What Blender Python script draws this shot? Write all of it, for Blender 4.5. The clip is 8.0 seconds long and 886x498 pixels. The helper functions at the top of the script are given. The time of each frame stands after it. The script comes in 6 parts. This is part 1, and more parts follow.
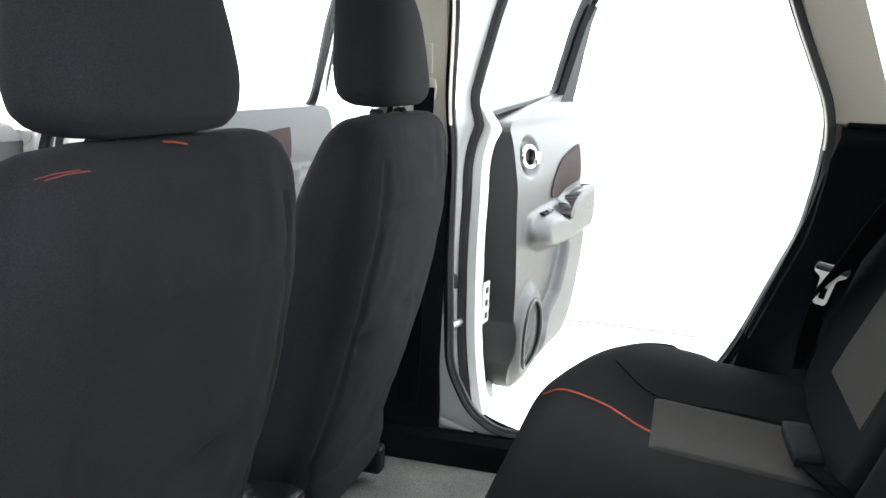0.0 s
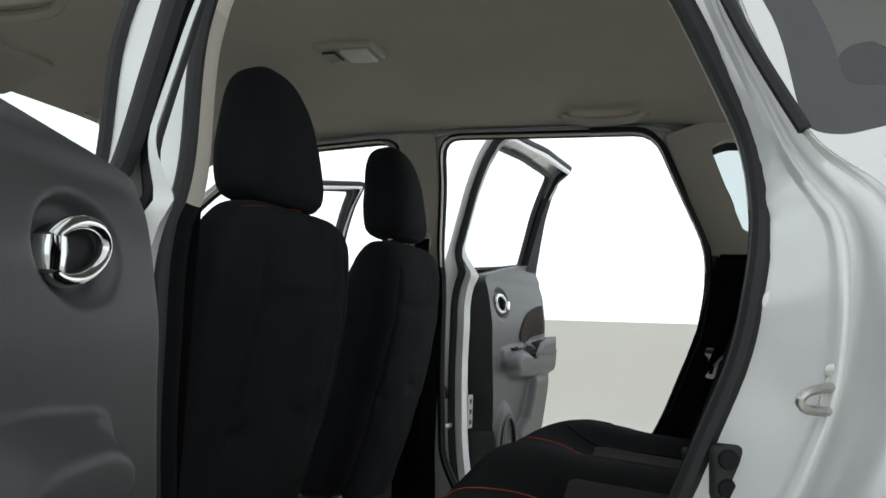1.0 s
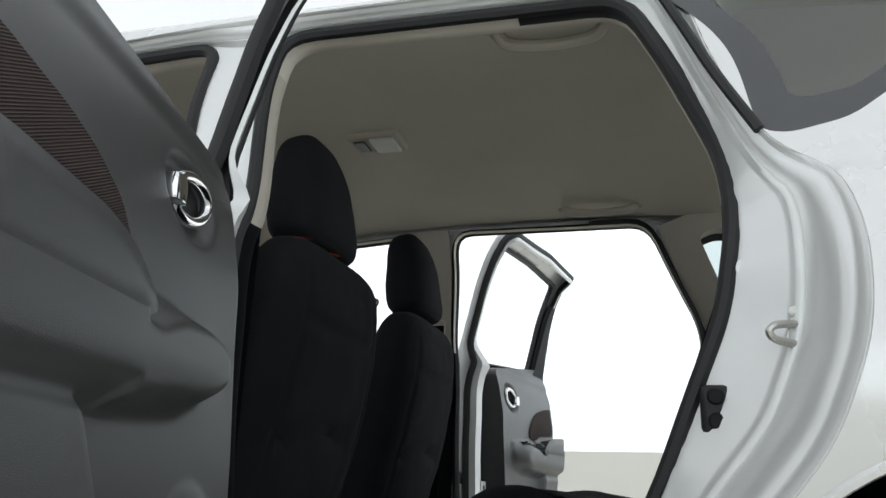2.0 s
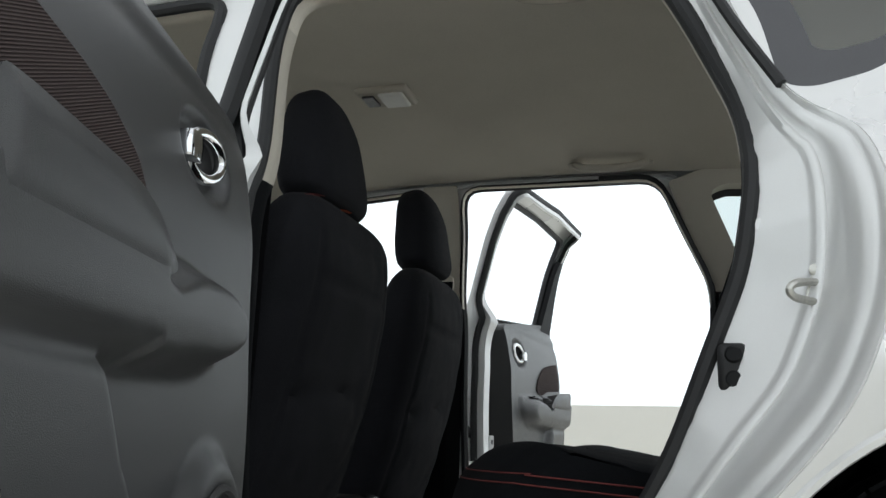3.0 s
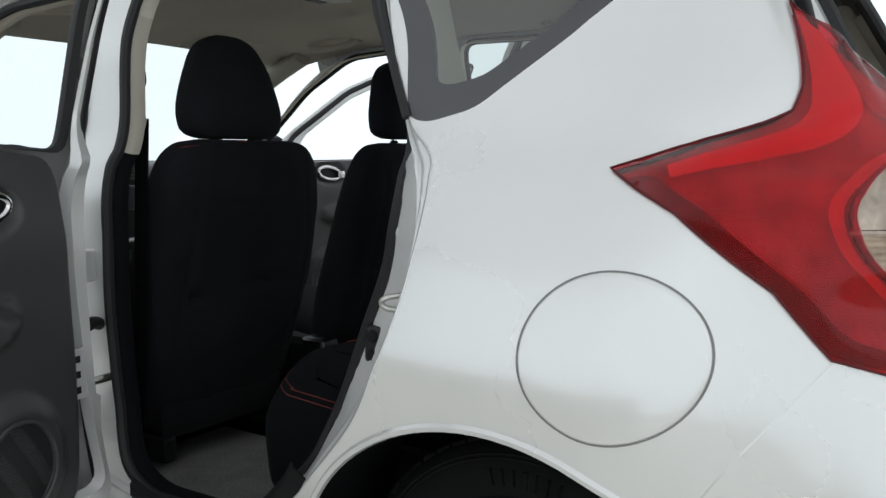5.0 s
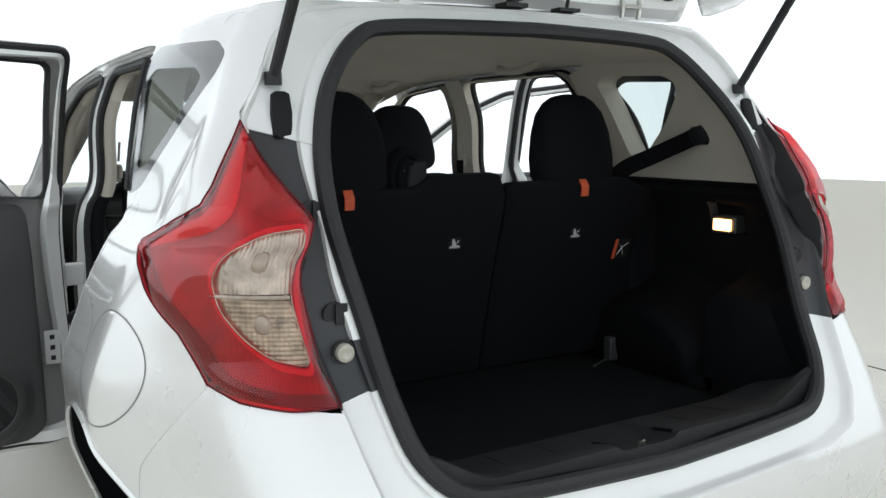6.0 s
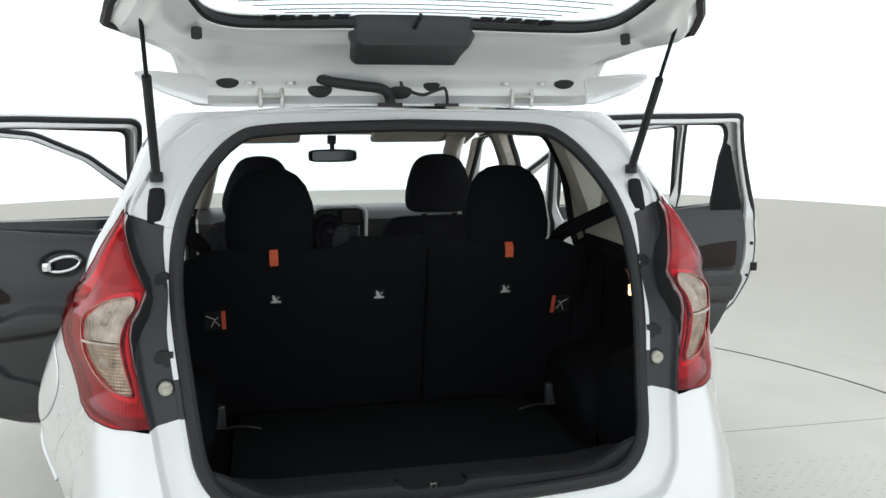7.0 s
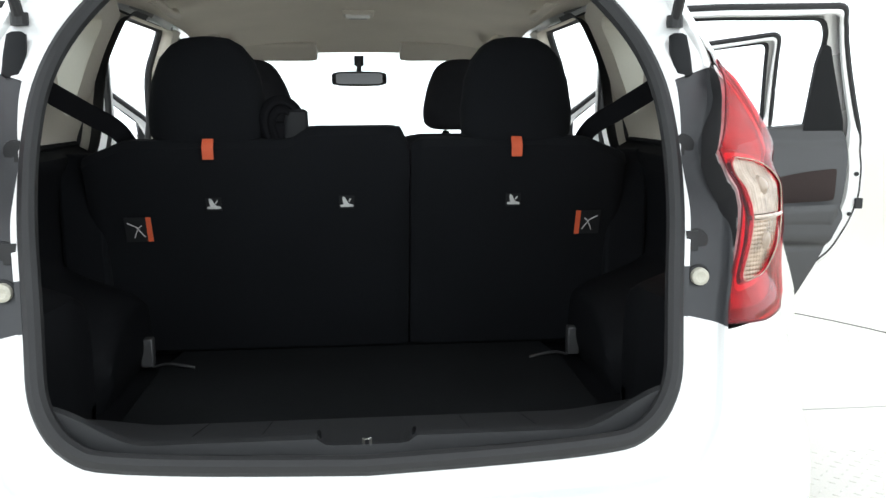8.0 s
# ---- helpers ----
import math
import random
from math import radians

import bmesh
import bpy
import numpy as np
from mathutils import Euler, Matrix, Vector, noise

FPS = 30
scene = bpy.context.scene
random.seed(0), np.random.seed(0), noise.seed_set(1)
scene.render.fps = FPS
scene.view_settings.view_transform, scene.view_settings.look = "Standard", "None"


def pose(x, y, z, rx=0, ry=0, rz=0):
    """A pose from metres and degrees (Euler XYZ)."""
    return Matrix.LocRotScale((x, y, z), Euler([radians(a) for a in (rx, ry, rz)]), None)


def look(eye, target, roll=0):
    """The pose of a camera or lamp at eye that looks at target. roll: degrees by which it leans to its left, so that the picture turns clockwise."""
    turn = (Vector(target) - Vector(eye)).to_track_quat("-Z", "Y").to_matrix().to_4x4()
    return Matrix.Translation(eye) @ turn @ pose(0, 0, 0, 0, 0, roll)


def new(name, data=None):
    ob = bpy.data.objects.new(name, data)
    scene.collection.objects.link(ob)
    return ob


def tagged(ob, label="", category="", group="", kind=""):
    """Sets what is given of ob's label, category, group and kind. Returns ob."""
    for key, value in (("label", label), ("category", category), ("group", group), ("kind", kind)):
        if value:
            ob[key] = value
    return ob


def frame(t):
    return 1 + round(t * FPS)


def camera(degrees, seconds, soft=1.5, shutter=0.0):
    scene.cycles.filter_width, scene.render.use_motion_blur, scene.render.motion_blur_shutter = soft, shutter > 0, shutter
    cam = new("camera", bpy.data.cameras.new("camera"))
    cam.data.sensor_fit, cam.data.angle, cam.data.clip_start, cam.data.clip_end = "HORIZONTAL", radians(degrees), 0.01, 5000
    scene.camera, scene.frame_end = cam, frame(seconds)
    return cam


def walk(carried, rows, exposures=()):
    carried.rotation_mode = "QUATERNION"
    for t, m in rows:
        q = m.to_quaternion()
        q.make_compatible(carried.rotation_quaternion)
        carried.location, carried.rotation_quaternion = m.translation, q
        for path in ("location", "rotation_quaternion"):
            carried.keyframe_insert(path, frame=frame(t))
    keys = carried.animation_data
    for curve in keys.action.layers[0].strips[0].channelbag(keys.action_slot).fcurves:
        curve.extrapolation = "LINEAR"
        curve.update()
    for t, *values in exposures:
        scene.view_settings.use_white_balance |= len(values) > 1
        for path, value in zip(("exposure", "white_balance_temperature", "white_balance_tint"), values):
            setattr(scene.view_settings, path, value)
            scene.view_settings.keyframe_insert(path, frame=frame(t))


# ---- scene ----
cam = camera(53.9, 8.0)
PATH = [
    (0, (-1.147, 0.546, 1.14), (0.744, 1.064, 0.745), 2.4),
    (0.2, (-1.328, 0.515, 1.135), (0.584, 1.014, 0.821), 2.3),
    (0.5, (-1.576, 0.468, 1.104), (0.356, 0.954, 0.927), 2.2),
    (0.7, (-1.690, 0.420, 1.034), (0.246, 0.914, 0.975), 2.0),
    (1, (-1.814, 0.381, 0.882), (0.114, 0.888, 1.038), 1.7),
    (1.2, (-1.869, 0.372, 0.771), (0.043, 0.881, 1.059), 1.6),
    (1.5, (-1.964, 0.362, 0.647), (-0.081, 0.865, 1.099), 1.4),
    (1.7, (-1.99, 0.364, 0.605), (-0.13, 0.866, 1.141), 1.5),
    (2.8, (-1.991, 0.383, 0.606), (-0.129, 0.894, 1.128), 1.4),
    (3, (-1.985, 0.388, 0.611), (-0.102, 0.901, 1.046), 1.5),
    (3.2, (-1.975, 0.390, 0.618), (-0.069, 0.909, 0.931), 1.7),
    (3.5, (-1.981, 0.39, 0.647), (-0.053, 0.911, 0.751), 1.8),
    (3.7, (-1.978, 0.377, 0.694), (-0.048, 0.901, 0.666), 1.9),
    (4, (-1.99, 0.318, 0.789), (-0.068, 0.847, 0.63), 2.1),
    (4.2, (-1.999, 0.232, 0.847), (-0.086, 0.781, 0.646), 2.2),
    (5.3, (-1.835, -0.987, 1.118), (-0.367, 0.348, 0.876), 0.3),
    (5.5, (-1.695, -1.272, 1.156), (-0.369, 0.202, 0.897), -0.0),
    (5.7, (-1.521, -1.535, 1.183), (-0.325, 0.048, 0.937), -0.4),
    (6, (-1.21, -1.839, 1.226), (-0.187, -0.142, 0.957), -0.6),
    (6.2, (-0.996, -1.988, 1.275), (-0.089, -0.224, 1.015), -0.6),
    (6.5, (-0.711, -2.252, 1.383), (-0.014, -0.399, 1.099), -0.5),
    (6.7, (-0.573, -2.390, 1.422), (0.001, -0.495, 1.135), -0.4),
    (7, (-0.383, -2.539, 1.457), (0.026, -0.603, 1.168), -0.3),
    (7.2, (-0.243, -2.559, 1.423), (0.072, -0.605, 1.132), -0.3),
    (7.5, (-0.131, -2.469, 1.301), (0.102, -0.506, 0.996), -0.3),
    (7.7, (-0.057, -2.347, 1.222), (0.125, -0.379, 0.920), -0.2),
    (8, (-0.001, -2.017, 1.161), (0.183, -0.052, 0.837), -0.3),
]


# ---------------------------------------------------------------- light and room
EXPOSURES = [(0.0, 2.2), (0.25, 1.4), (0.5, 0.65), (1.0, -0.05), (1.5, 0.05), (3.0, 0.05), (4.0, 0.38), (4.3, 0.35),
             (5.3, -0.4), (5.5, -0.35), (6.0, 0.0), (6.5, 0.1), (7.0, 0.05), (7.5, 0.05), (7.8, 0.5), (8.0, 0.9)]
walk(cam, [(t, look(eye, target, roll)) for t, eye, target, roll in PATH], EXPOSURES)

WALL_GLOW, CEILING_GLOW = 1.00, 0.61      # the white light wall and the light ceiling of the booth
world = bpy.data.worlds.new("world")
scene.world = world
world.use_nodes = True
world.node_tree.nodes["Background"].inputs[0].default_value = (0.88, 0.95, 1.0, 1)
world.node_tree.nodes["Background"].inputs[1].default_value = 0.3


# ---------------------------------------------------------------- materials
def material(name, colour, rough=0.5, metal=0.0, grain=0.0, grain_size=400.0, bump=0.0, stain=0.0, stain_size=3.0,
             coat=0.0, specular=0.5):
    """A surface with fine grain, larger stains and a bump, at real-world sizes."""
    m = bpy.data.materials.new(name)
    m.use_nodes = True
    n, l = m.node_tree.nodes, m.node_tree.links
    b = n["Principled BSDF"]
    b.inputs["Roughness"].default_value = rough
    b.inputs["Metallic"].default_value = metal
    b.inputs["Coat Weight"].default_value = coat
    b.inputs["Coat Roughness"].default_value = 0.06
    b.inputs["Specular IOR Level"].default_value = specular
    tex = n.new("ShaderNodeTexCoord")
    fine = n.new("ShaderNodeTexNoise")
    fine.inputs["Scale"].default_value, fine.inputs["Detail"].default_value = grain_size, 3
    wide = n.new("ShaderNodeTexNoise")
    wide.inputs["Scale"].default_value, wide.inputs["Detail"].default_value = stain_size, 5
    for t in (fine, wide):
        l.new(tex.outputs["Object"], t.inputs["Vector"])
    out = None
    for t, amount in ((fine, grain), (wide, stain)):
        mix = n.new("ShaderNodeMix")
        mix.data_type, mix.blend_type = "RGBA", "MULTIPLY"
        ramp = n.new("ShaderNodeMapRange")
        ramp.inputs[1].default_value, ramp.inputs[2].default_value = 0.3, 0.7
        ramp.inputs[3].default_value, ramp.inputs[4].default_value = 1 - amount, 1 + amount
        l.new(t.outputs["Fac"], ramp.inputs[0])
        mix.inputs["Factor"].default_value = 1
        if out is None:
            mix.inputs["A"].default_value = (*colour, 1)
        else:
            l.new(out, mix.inputs["A"])
        l.new(ramp.outputs[0], mix.inputs["B"])
        out = mix.outputs["Result"]
    l.new(out, b.inputs["Base Color"])
    rr = n.new("ShaderNodeMapRange")
    rr.inputs[3].default_value, rr.inputs[4].default_value = max(0.02, rough - 0.07 * (rough > 0.1)), min(1, rough + 0.07 * (rough > 0.1))
    l.new(wide.outputs["Fac"], rr.inputs[0])
    l.new(rr.outputs[0], b.inputs["Roughness"])
    if bump:
        bp = n.new("ShaderNodeBump")
        bp.inputs["Strength"].default_value, bp.inputs["Distance"].default_value = bump, 0.002
        l.new(fine.outputs["Fac"], bp.inputs["Height"])
        l.new(bp.outputs[0], b.inputs["Normal"])
    return m


def glowing(name, colour, strength):
    m = bpy.data.materials.new(name)
    m.use_nodes = True
    b = m.node_tree.nodes["Principled BSDF"]
    b.inputs["Base Color"].default_value = (0.35, 0.36, 0.37, 1)
    b.inputs["Emission Color"].default_value = (*colour, 1)
    b.inputs["Emission Strength"].default_value = strength
    return m


def clear(name, colour, rough=0.0, share=0.06):
    """Thin glass: mostly see-through with a glossy coat."""
    m = bpy.data.materials.new(name)
    m.use_nodes = True
    n, l = m.node_tree.nodes, m.node_tree.links
    n.remove(n["Principled BSDF"])
    t, g, x = n.new("ShaderNodeBsdfTransparent"), n.new("ShaderNodeBsdfGlossy"), n.new("ShaderNodeMixShader")
    t.inputs[0].default_value = (*colour, 1)
    g.inputs["Roughness"].default_value = rough
    x.inputs[0].default_value = share
    l.new(t.outputs[0], x.inputs[1])
    l.new(g.outputs[0], x.inputs[2])
    l.new(x.outputs[0], n["Material Output"].inputs[0])
    return m


def cover(name, colour):
    """A thin coloured see-through shell with a polished face."""
    m = clear(name, colour, 0.04)
    n, l = m.node_tree.nodes, m.node_tree.links
    f, r = n.new("ShaderNodeLayerWeight"), n.new("ShaderNodeMapRange")
    f.inputs["Blend"].default_value = 0.22
    r.inputs[3].default_value, r.inputs[4].default_value = 0.02, 0.45
    l.new(f.outputs["Facing"], r.inputs[0])
    l.new(r.outputs[0], next(k for k in n if k.type == "MIX_SHADER").inputs[0])
    return m


PAINT = material("white_paint", (0.78, 0.775, 0.765), 0.28, 0.42, 0.015, 900, 0.0, 0.02, 2.5, coat=1.0)
JAMB = material("white_jamb_paint", (0.80, 0.80, 0.79), 0.32, 0.25, 0.015, 700, 0.0, 0.02, 5, coat=0.5)
RUBBER = material("black_rubber", (0.011, 0.011, 0.012), 0.6, 0, 0.15, 500, 0.12, 0.15, 9)
GREY_PLASTIC = material("grey_plastic", (0.042, 0.042, 0.0432), 0.38, 0, 0.10, 900, 0.25, 0.08, 6, specular=0.6)
DARK_PLASTIC = material("dark_plastic", (0.0075, 0.008, 0.0092), 0.66, 0, 0.12, 900, 0.25, 0.1, 6, specular=0.25)
LAMP_PANEL = material("lamp_panel_plastic", (0.028, 0.029, 0.032), 0.42, 0, 0.1, 900, 0.15, 0.08, 8)
SEAT_FABRIC = material("black_front_seat_fabric", (0.0140, 0.0143, 0.0168), 0.95, 0, 0.35, 650, 0.5, 0.25, 4, specular=0.12)
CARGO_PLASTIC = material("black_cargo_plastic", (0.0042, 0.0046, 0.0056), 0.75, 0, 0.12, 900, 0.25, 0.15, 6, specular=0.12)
SILL_PLASTIC = material("dark_grey_sill_plastic", (0.021, 0.0215, 0.023), 0.55, 0, 0.1, 900, 0.3, 0.12, 6, specular=0.35)
BLACK_FABRIC = material("black_seat_fabric", (0.0055, 0.006, 0.0072), 0.95, 0, 0.35, 650, 0.5, 0.12, 5, specular=0.1)
GREY_FABRIC = material("grey_seat_fabric", (0.055, 0.051, 0.048), 0.95, 0, 0.4, 700, 0.5, 0.12, 6, specular=0.1)
BROWN_FABRIC = material("ribbed_door_fabric", (0.062, 0.044, 0.042), 0.9, 0, 0.3, 600, 0.4, 0.1, 6, specular=0.25)
for n_ in (BROWN_FABRIC.node_tree.nodes,):
    # fine horizontal ribs of the woven door fabric
    wave, ribs, tint = n_.new("ShaderNodeTexWave"), n_.new("ShaderNodeBump"), n_.new("ShaderNodeMix")
    wave.bands_direction = "Z"
    wave.inputs["Scale"].default_value, wave.inputs["Distortion"].default_value = 112.0, 0.25
    ribs.inputs["Strength"].default_value, ribs.inputs["Distance"].default_value = 0.8, 0.003
    links_ = BROWN_FABRIC.node_tree.links
    slant = n_.new("ShaderNodeMapping")
    slant.inputs["Rotation"].default_value = (radians(-24), 0, 0)
    links_.new(next(k for k in n_ if k.type == "TEX_COORD").outputs["Object"], slant.inputs["Vector"])
    links_.new(slant.outputs[0], wave.inputs["Vector"])
    links_.new(wave.outputs["Fac"], ribs.inputs["Height"])
    links_.new(ribs.outputs[0], n_["Principled BSDF"].inputs["Normal"])
    tint.data_type = "RGBA"
    tint.inputs["A"].default_value, tint.inputs["B"].default_value = (0.026, 0.017, 0.016, 1), (0.088, 0.066, 0.062, 1)
    links_.new(wave.outputs["Fac"], tint.inputs["Factor"])
    links_.new(tint.outputs["Result"], n_["Principled BSDF"].inputs["Base Color"])
for cloth, amount in ((SEAT_FABRIC, .016), (BLACK_FABRIC, .008), (GREY_FABRIC, .04)):
    shader = cloth.node_tree.nodes["Principled BSDF"]
    shader.inputs["Sheen Weight"].default_value, shader.inputs["Sheen Roughness"].default_value = amount, .45
CARPET = material("black_carpet", (0.0075, 0.0078, 0.0088), 1.0, 0, 0.5, 300, 0.9, 0.2, 6, specular=0.05)
CARGO_CARPET = material("dark_cargo_carpet", (0.0075, 0.0083, 0.0090), 1.0, 0, 0.4, 320, 0.8, 0.2, 5, specular=0.08)
MAT = material("grey_carpet", (0.215, 0.21, 0.20), 1.0, 0, 0.35, 260, 0.9, 0.2, 7, specular=0.15)
BEIGE = material("beige_trim", (0.50, 0.46, 0.39), 0.6, 0, 0.05, 700, 0.2, 0.03, 4)
HEADLINER = material("beige_headliner", (0.65, 0.60, 0.515), 0.95, 0, 0.08, 500, 0.4, 0.04, 4, specular=0.2)
CHROME = material("chrome", (0.80, 0.80, 0.81), 0.07, 1.0, 0.0, 300, 0.0, 0.03, 8)
STEEL = material("zinc_steel", (0.56, 0.55, 0.51), 0.35, 1.0, 0.08, 300, 0.1, 0.1, 20)
ALLOY = material("alloy_rim", (0.55, 0.55, 0.56), 0.3, 0.9, 0.03, 400, 0.0, 0.05, 8)
DULL_RED = material("dull_red_thread", (.15, .025, .022), .8)
ORANGE = material("orange_thread", (0.54, 0.085, 0.03), 0.75, 0, 0.2, 900, 0.2, 0.1, 20)
TYRE = material("tyre_rubber", (0.0055, 0.0055, 0.006), 0.8, 0, 0.2, 300, 0.3, 0.25, 7, specular=0.15)
BELT = material("black_webbing", (0.0065, 0.0065, 0.0075), 0.95, 0, 0.3, 900, 0.4, 0.1, 9, specular=0.04)
PALE = material("pale_label_print", (0.46, 0.46, 0.45), 0.6, 0, 0.1, 300, 0.0, 0.08, 40)
SILVER = material("silver_trim", (0.62, 0.62, 0.63), 0.4, 0.3, 0.04, 500, 0.0, 0.04, 9)
EDGE_RED = material("dark_lens_border", (0.10, 0.002, 0.006), 0.3, 0, 0.05, 90, 0.0, 0.2, 18, coat=0.2, specular=0.2)
CLEAR_LENS = material("clear_ribbed_lens", (0.40, 0.325, 0.265), 0.16, 0.55, 0.10, 120, 0.0, 0.32, 34, coat=0.4)
AMBER_LENS = material("warm_ribbed_lens", (0.33, 0.245, 0.180), 0.16, 0.55, 0.10, 120, 0.0, 0.40, 34, coat=0.4)
BULB = material("dim_bulb", (0.345, 0.275, 0.22), 0.3, 0.5, 0.05, 200, 0.0, 0.05, 40, coat=0.2)
RED_COVER = cover("red_lamp_cover", (0.925, 0.15, 0.225))
LAMP_FOIL = material("prismatic_lamp_foil", (0.47, 0.44, 0.44), 0.45, 0.2, 0.12, 330, 0.4, 0.28, 22)
LAMP_WHITE = material("white_light_guide", (0.88, 0.86, 0.85), 0.5, 0.0, 0.06, 300, 0.1, 0.08, 20)
LAMP_DARK = material("dark_lamp_border", (0.17, 0.15, 0.15), 0.5, 0.0, 0.2, 300, 0.2, 0.25, 30)
GLASS = clear("clear_glass", (0.93, 0.97, 0.965))
TINTED = clear("tinted_glass", (0.66, 0.72, 0.71), 0.0, 0.12)
FRIT = material("black_glass_border", (0.05, 0.05, 0.055), 0.12, 0, 0.03, 400, 0, 0.05, 8, coat=0.6)
WHITE_PLASTIC = material("white_plastic", (0.72, 0.71, 0.67), 0.4, 0, 0.04, 500, 0.05, 0.06, 20)
LAMP_GLOW = glowing("cargo_lamp_glow", (1.0, 0.50, 0.17), 5.5)


# ---------------------------------------------------------------- mesh helpers
from mathutils.bvhtree import BVHTree
from mathutils.geometry import delaunay_2d_cdt


def part(name, bm, mat, parent=None, label="", smooth=35):
    """Links a bmesh as one mesh object under a thing or a part."""
    me = bpy.data.meshes.new(name)
    bmesh.ops.recalc_face_normals(bm, faces=bm.faces)
    bm.to_mesh(me)
    bm.free()
    me.materials.append(mat)
    if smooth:
        me.shade_smooth()
        me.set_sharp_from_angle(angle=radians(smooth))
    ob = new(name, me)
    if parent:
        ob.parent = parent
    return tagged(ob, label)


def thick(ob, d, offset=-1.0, crisp=42):
    """Gives a sheet its thickness, against its normals by default, with crisp edges."""
    bm = bmesh.new()
    bm.from_mesh(ob.data)
    bm.normal_update()
    verts, faces = list(bm.verts), list(bm.faces)
    rim = [e for e in bm.edges if len(e.link_faces) == 1]
    move = {v: v.normal * (d * min(1.6, v.calc_shell_factor())) for v in verts}
    other = {v: bm.verts.new(v.co + move[v] * (offset - 1) / 2) for v in verts}
    for v in verts:
        v.co += move[v] * (offset + 1) / 2
    for f in faces:
        bm.faces.new([other[v] for v in reversed(f.verts)])
    for e in rim:
        loop = e.link_loops[0]
        a, b = loop.vert, loop.link_loop_next.vert
        bm.faces.new((b, a, other[a], other[b]))
    bm.to_mesh(ob.data)
    bm.free()
    ob.data.shade_smooth()
    ob.data.set_sharp_from_angle(angle=radians(crisp))
    return ob


def rounded(ob, width, segments=2, angle=40):
    m = ob.modifiers.new("edges", "BEVEL")
    m.width, m.segments, m.limit_method, m.angle_limit = width, segments, "ANGLE", radians(angle)
    return ob


def smooth_line(points, per=8, closed=False):
    """Catmull-Rom through the points, of any dimension."""
    p = np.array(points, float)
    n = len(p)
    out = []
    for i in range(n if closed else n - 1):
        a, b, c, d = (p[(i + k) % n] if closed else p[min(max(i + k, 0), n - 1)] for k in (-1, 0, 1, 2))
        for t in np.arange(per) / per:
            out.append(0.5 * (2 * b + (c - a) * t + (2 * a - 5 * b + 4 * c - d) * t * t + (3 * b - a - 3 * c + d) * t ** 3))
    if not closed:
        out.append(p[-1])
    return np.array(out)


def corner_line(points, radius=0.03, closed=True, steps=5):
    """A polygon with its corners rounded off."""
    p = np.array(points, float)
    n, out = len(p), []
    for i in range(n):
        if not closed and i in (0, n - 1):
            out.append(p[i])
            continue
        a, b, c = p[i - 1], p[i], p[(i + 1) % n]
        r = min(radius, 0.45 * np.linalg.norm(a - b), 0.45 * np.linalg.norm(c - b))
        s, e = b + (a - b) / np.linalg.norm(a - b) * r, b + (c - b) / np.linalg.norm(c - b) * r
        for t in np.linspace(0, 1, steps):
            out.append((1 - t) ** 2 * s + 2 * t * (1 - t) * b + t * t * e)
    return np.array(out)


def spread(line, gap, closed=True):
    """The same line with points no further apart than gap."""
    line = np.asarray(line, float)
    out = []
    for i in range(len(line) if closed else len(line) - 1):
        a, b = line[i], line[(i + 1) % len(line)]
        k = max(1, int(math.ceil(np.linalg.norm(b - a) / gap)))
        out += [a + (b - a) * j / k for j in range(k)]
    if not closed:
        out.append(line[-1])
    return np.array(out)


def inside(points, poly):
    p, q = np.asarray(points, float), np.asarray(poly, float)
    hit = np.zeros(len(p), bool)
    for (x1, y1), (x2, y2) in zip(q, np.roll(q, -1, 0)):
        if y1 == y2:
            continue
        cross = ((y1 > p[:, 1]) != (y2 > p[:, 1])) & (p[:, 0] < (x2 - x1) * (p[:, 1] - y1) / (y2 - y1) + x1)
        hit ^= cross
    return hit


def gap_to(points, line, closed=True):
    """Distance of points from a line."""
    p, q = np.asarray(points, float), np.asarray(line, float)
    best = np.full(len(p), 9.0)
    for i in range(len(q) if closed else len(q) - 1):
        a, b = q[i], q[(i + 1) % len(q)]
        d = b - a
        t = np.clip(((p - a) @ d) / max(d @ d, 1e-12), 0, 1)
        best = np.minimum(best, np.linalg.norm(p - (a + t[:, None] * d), axis=1))
    return best


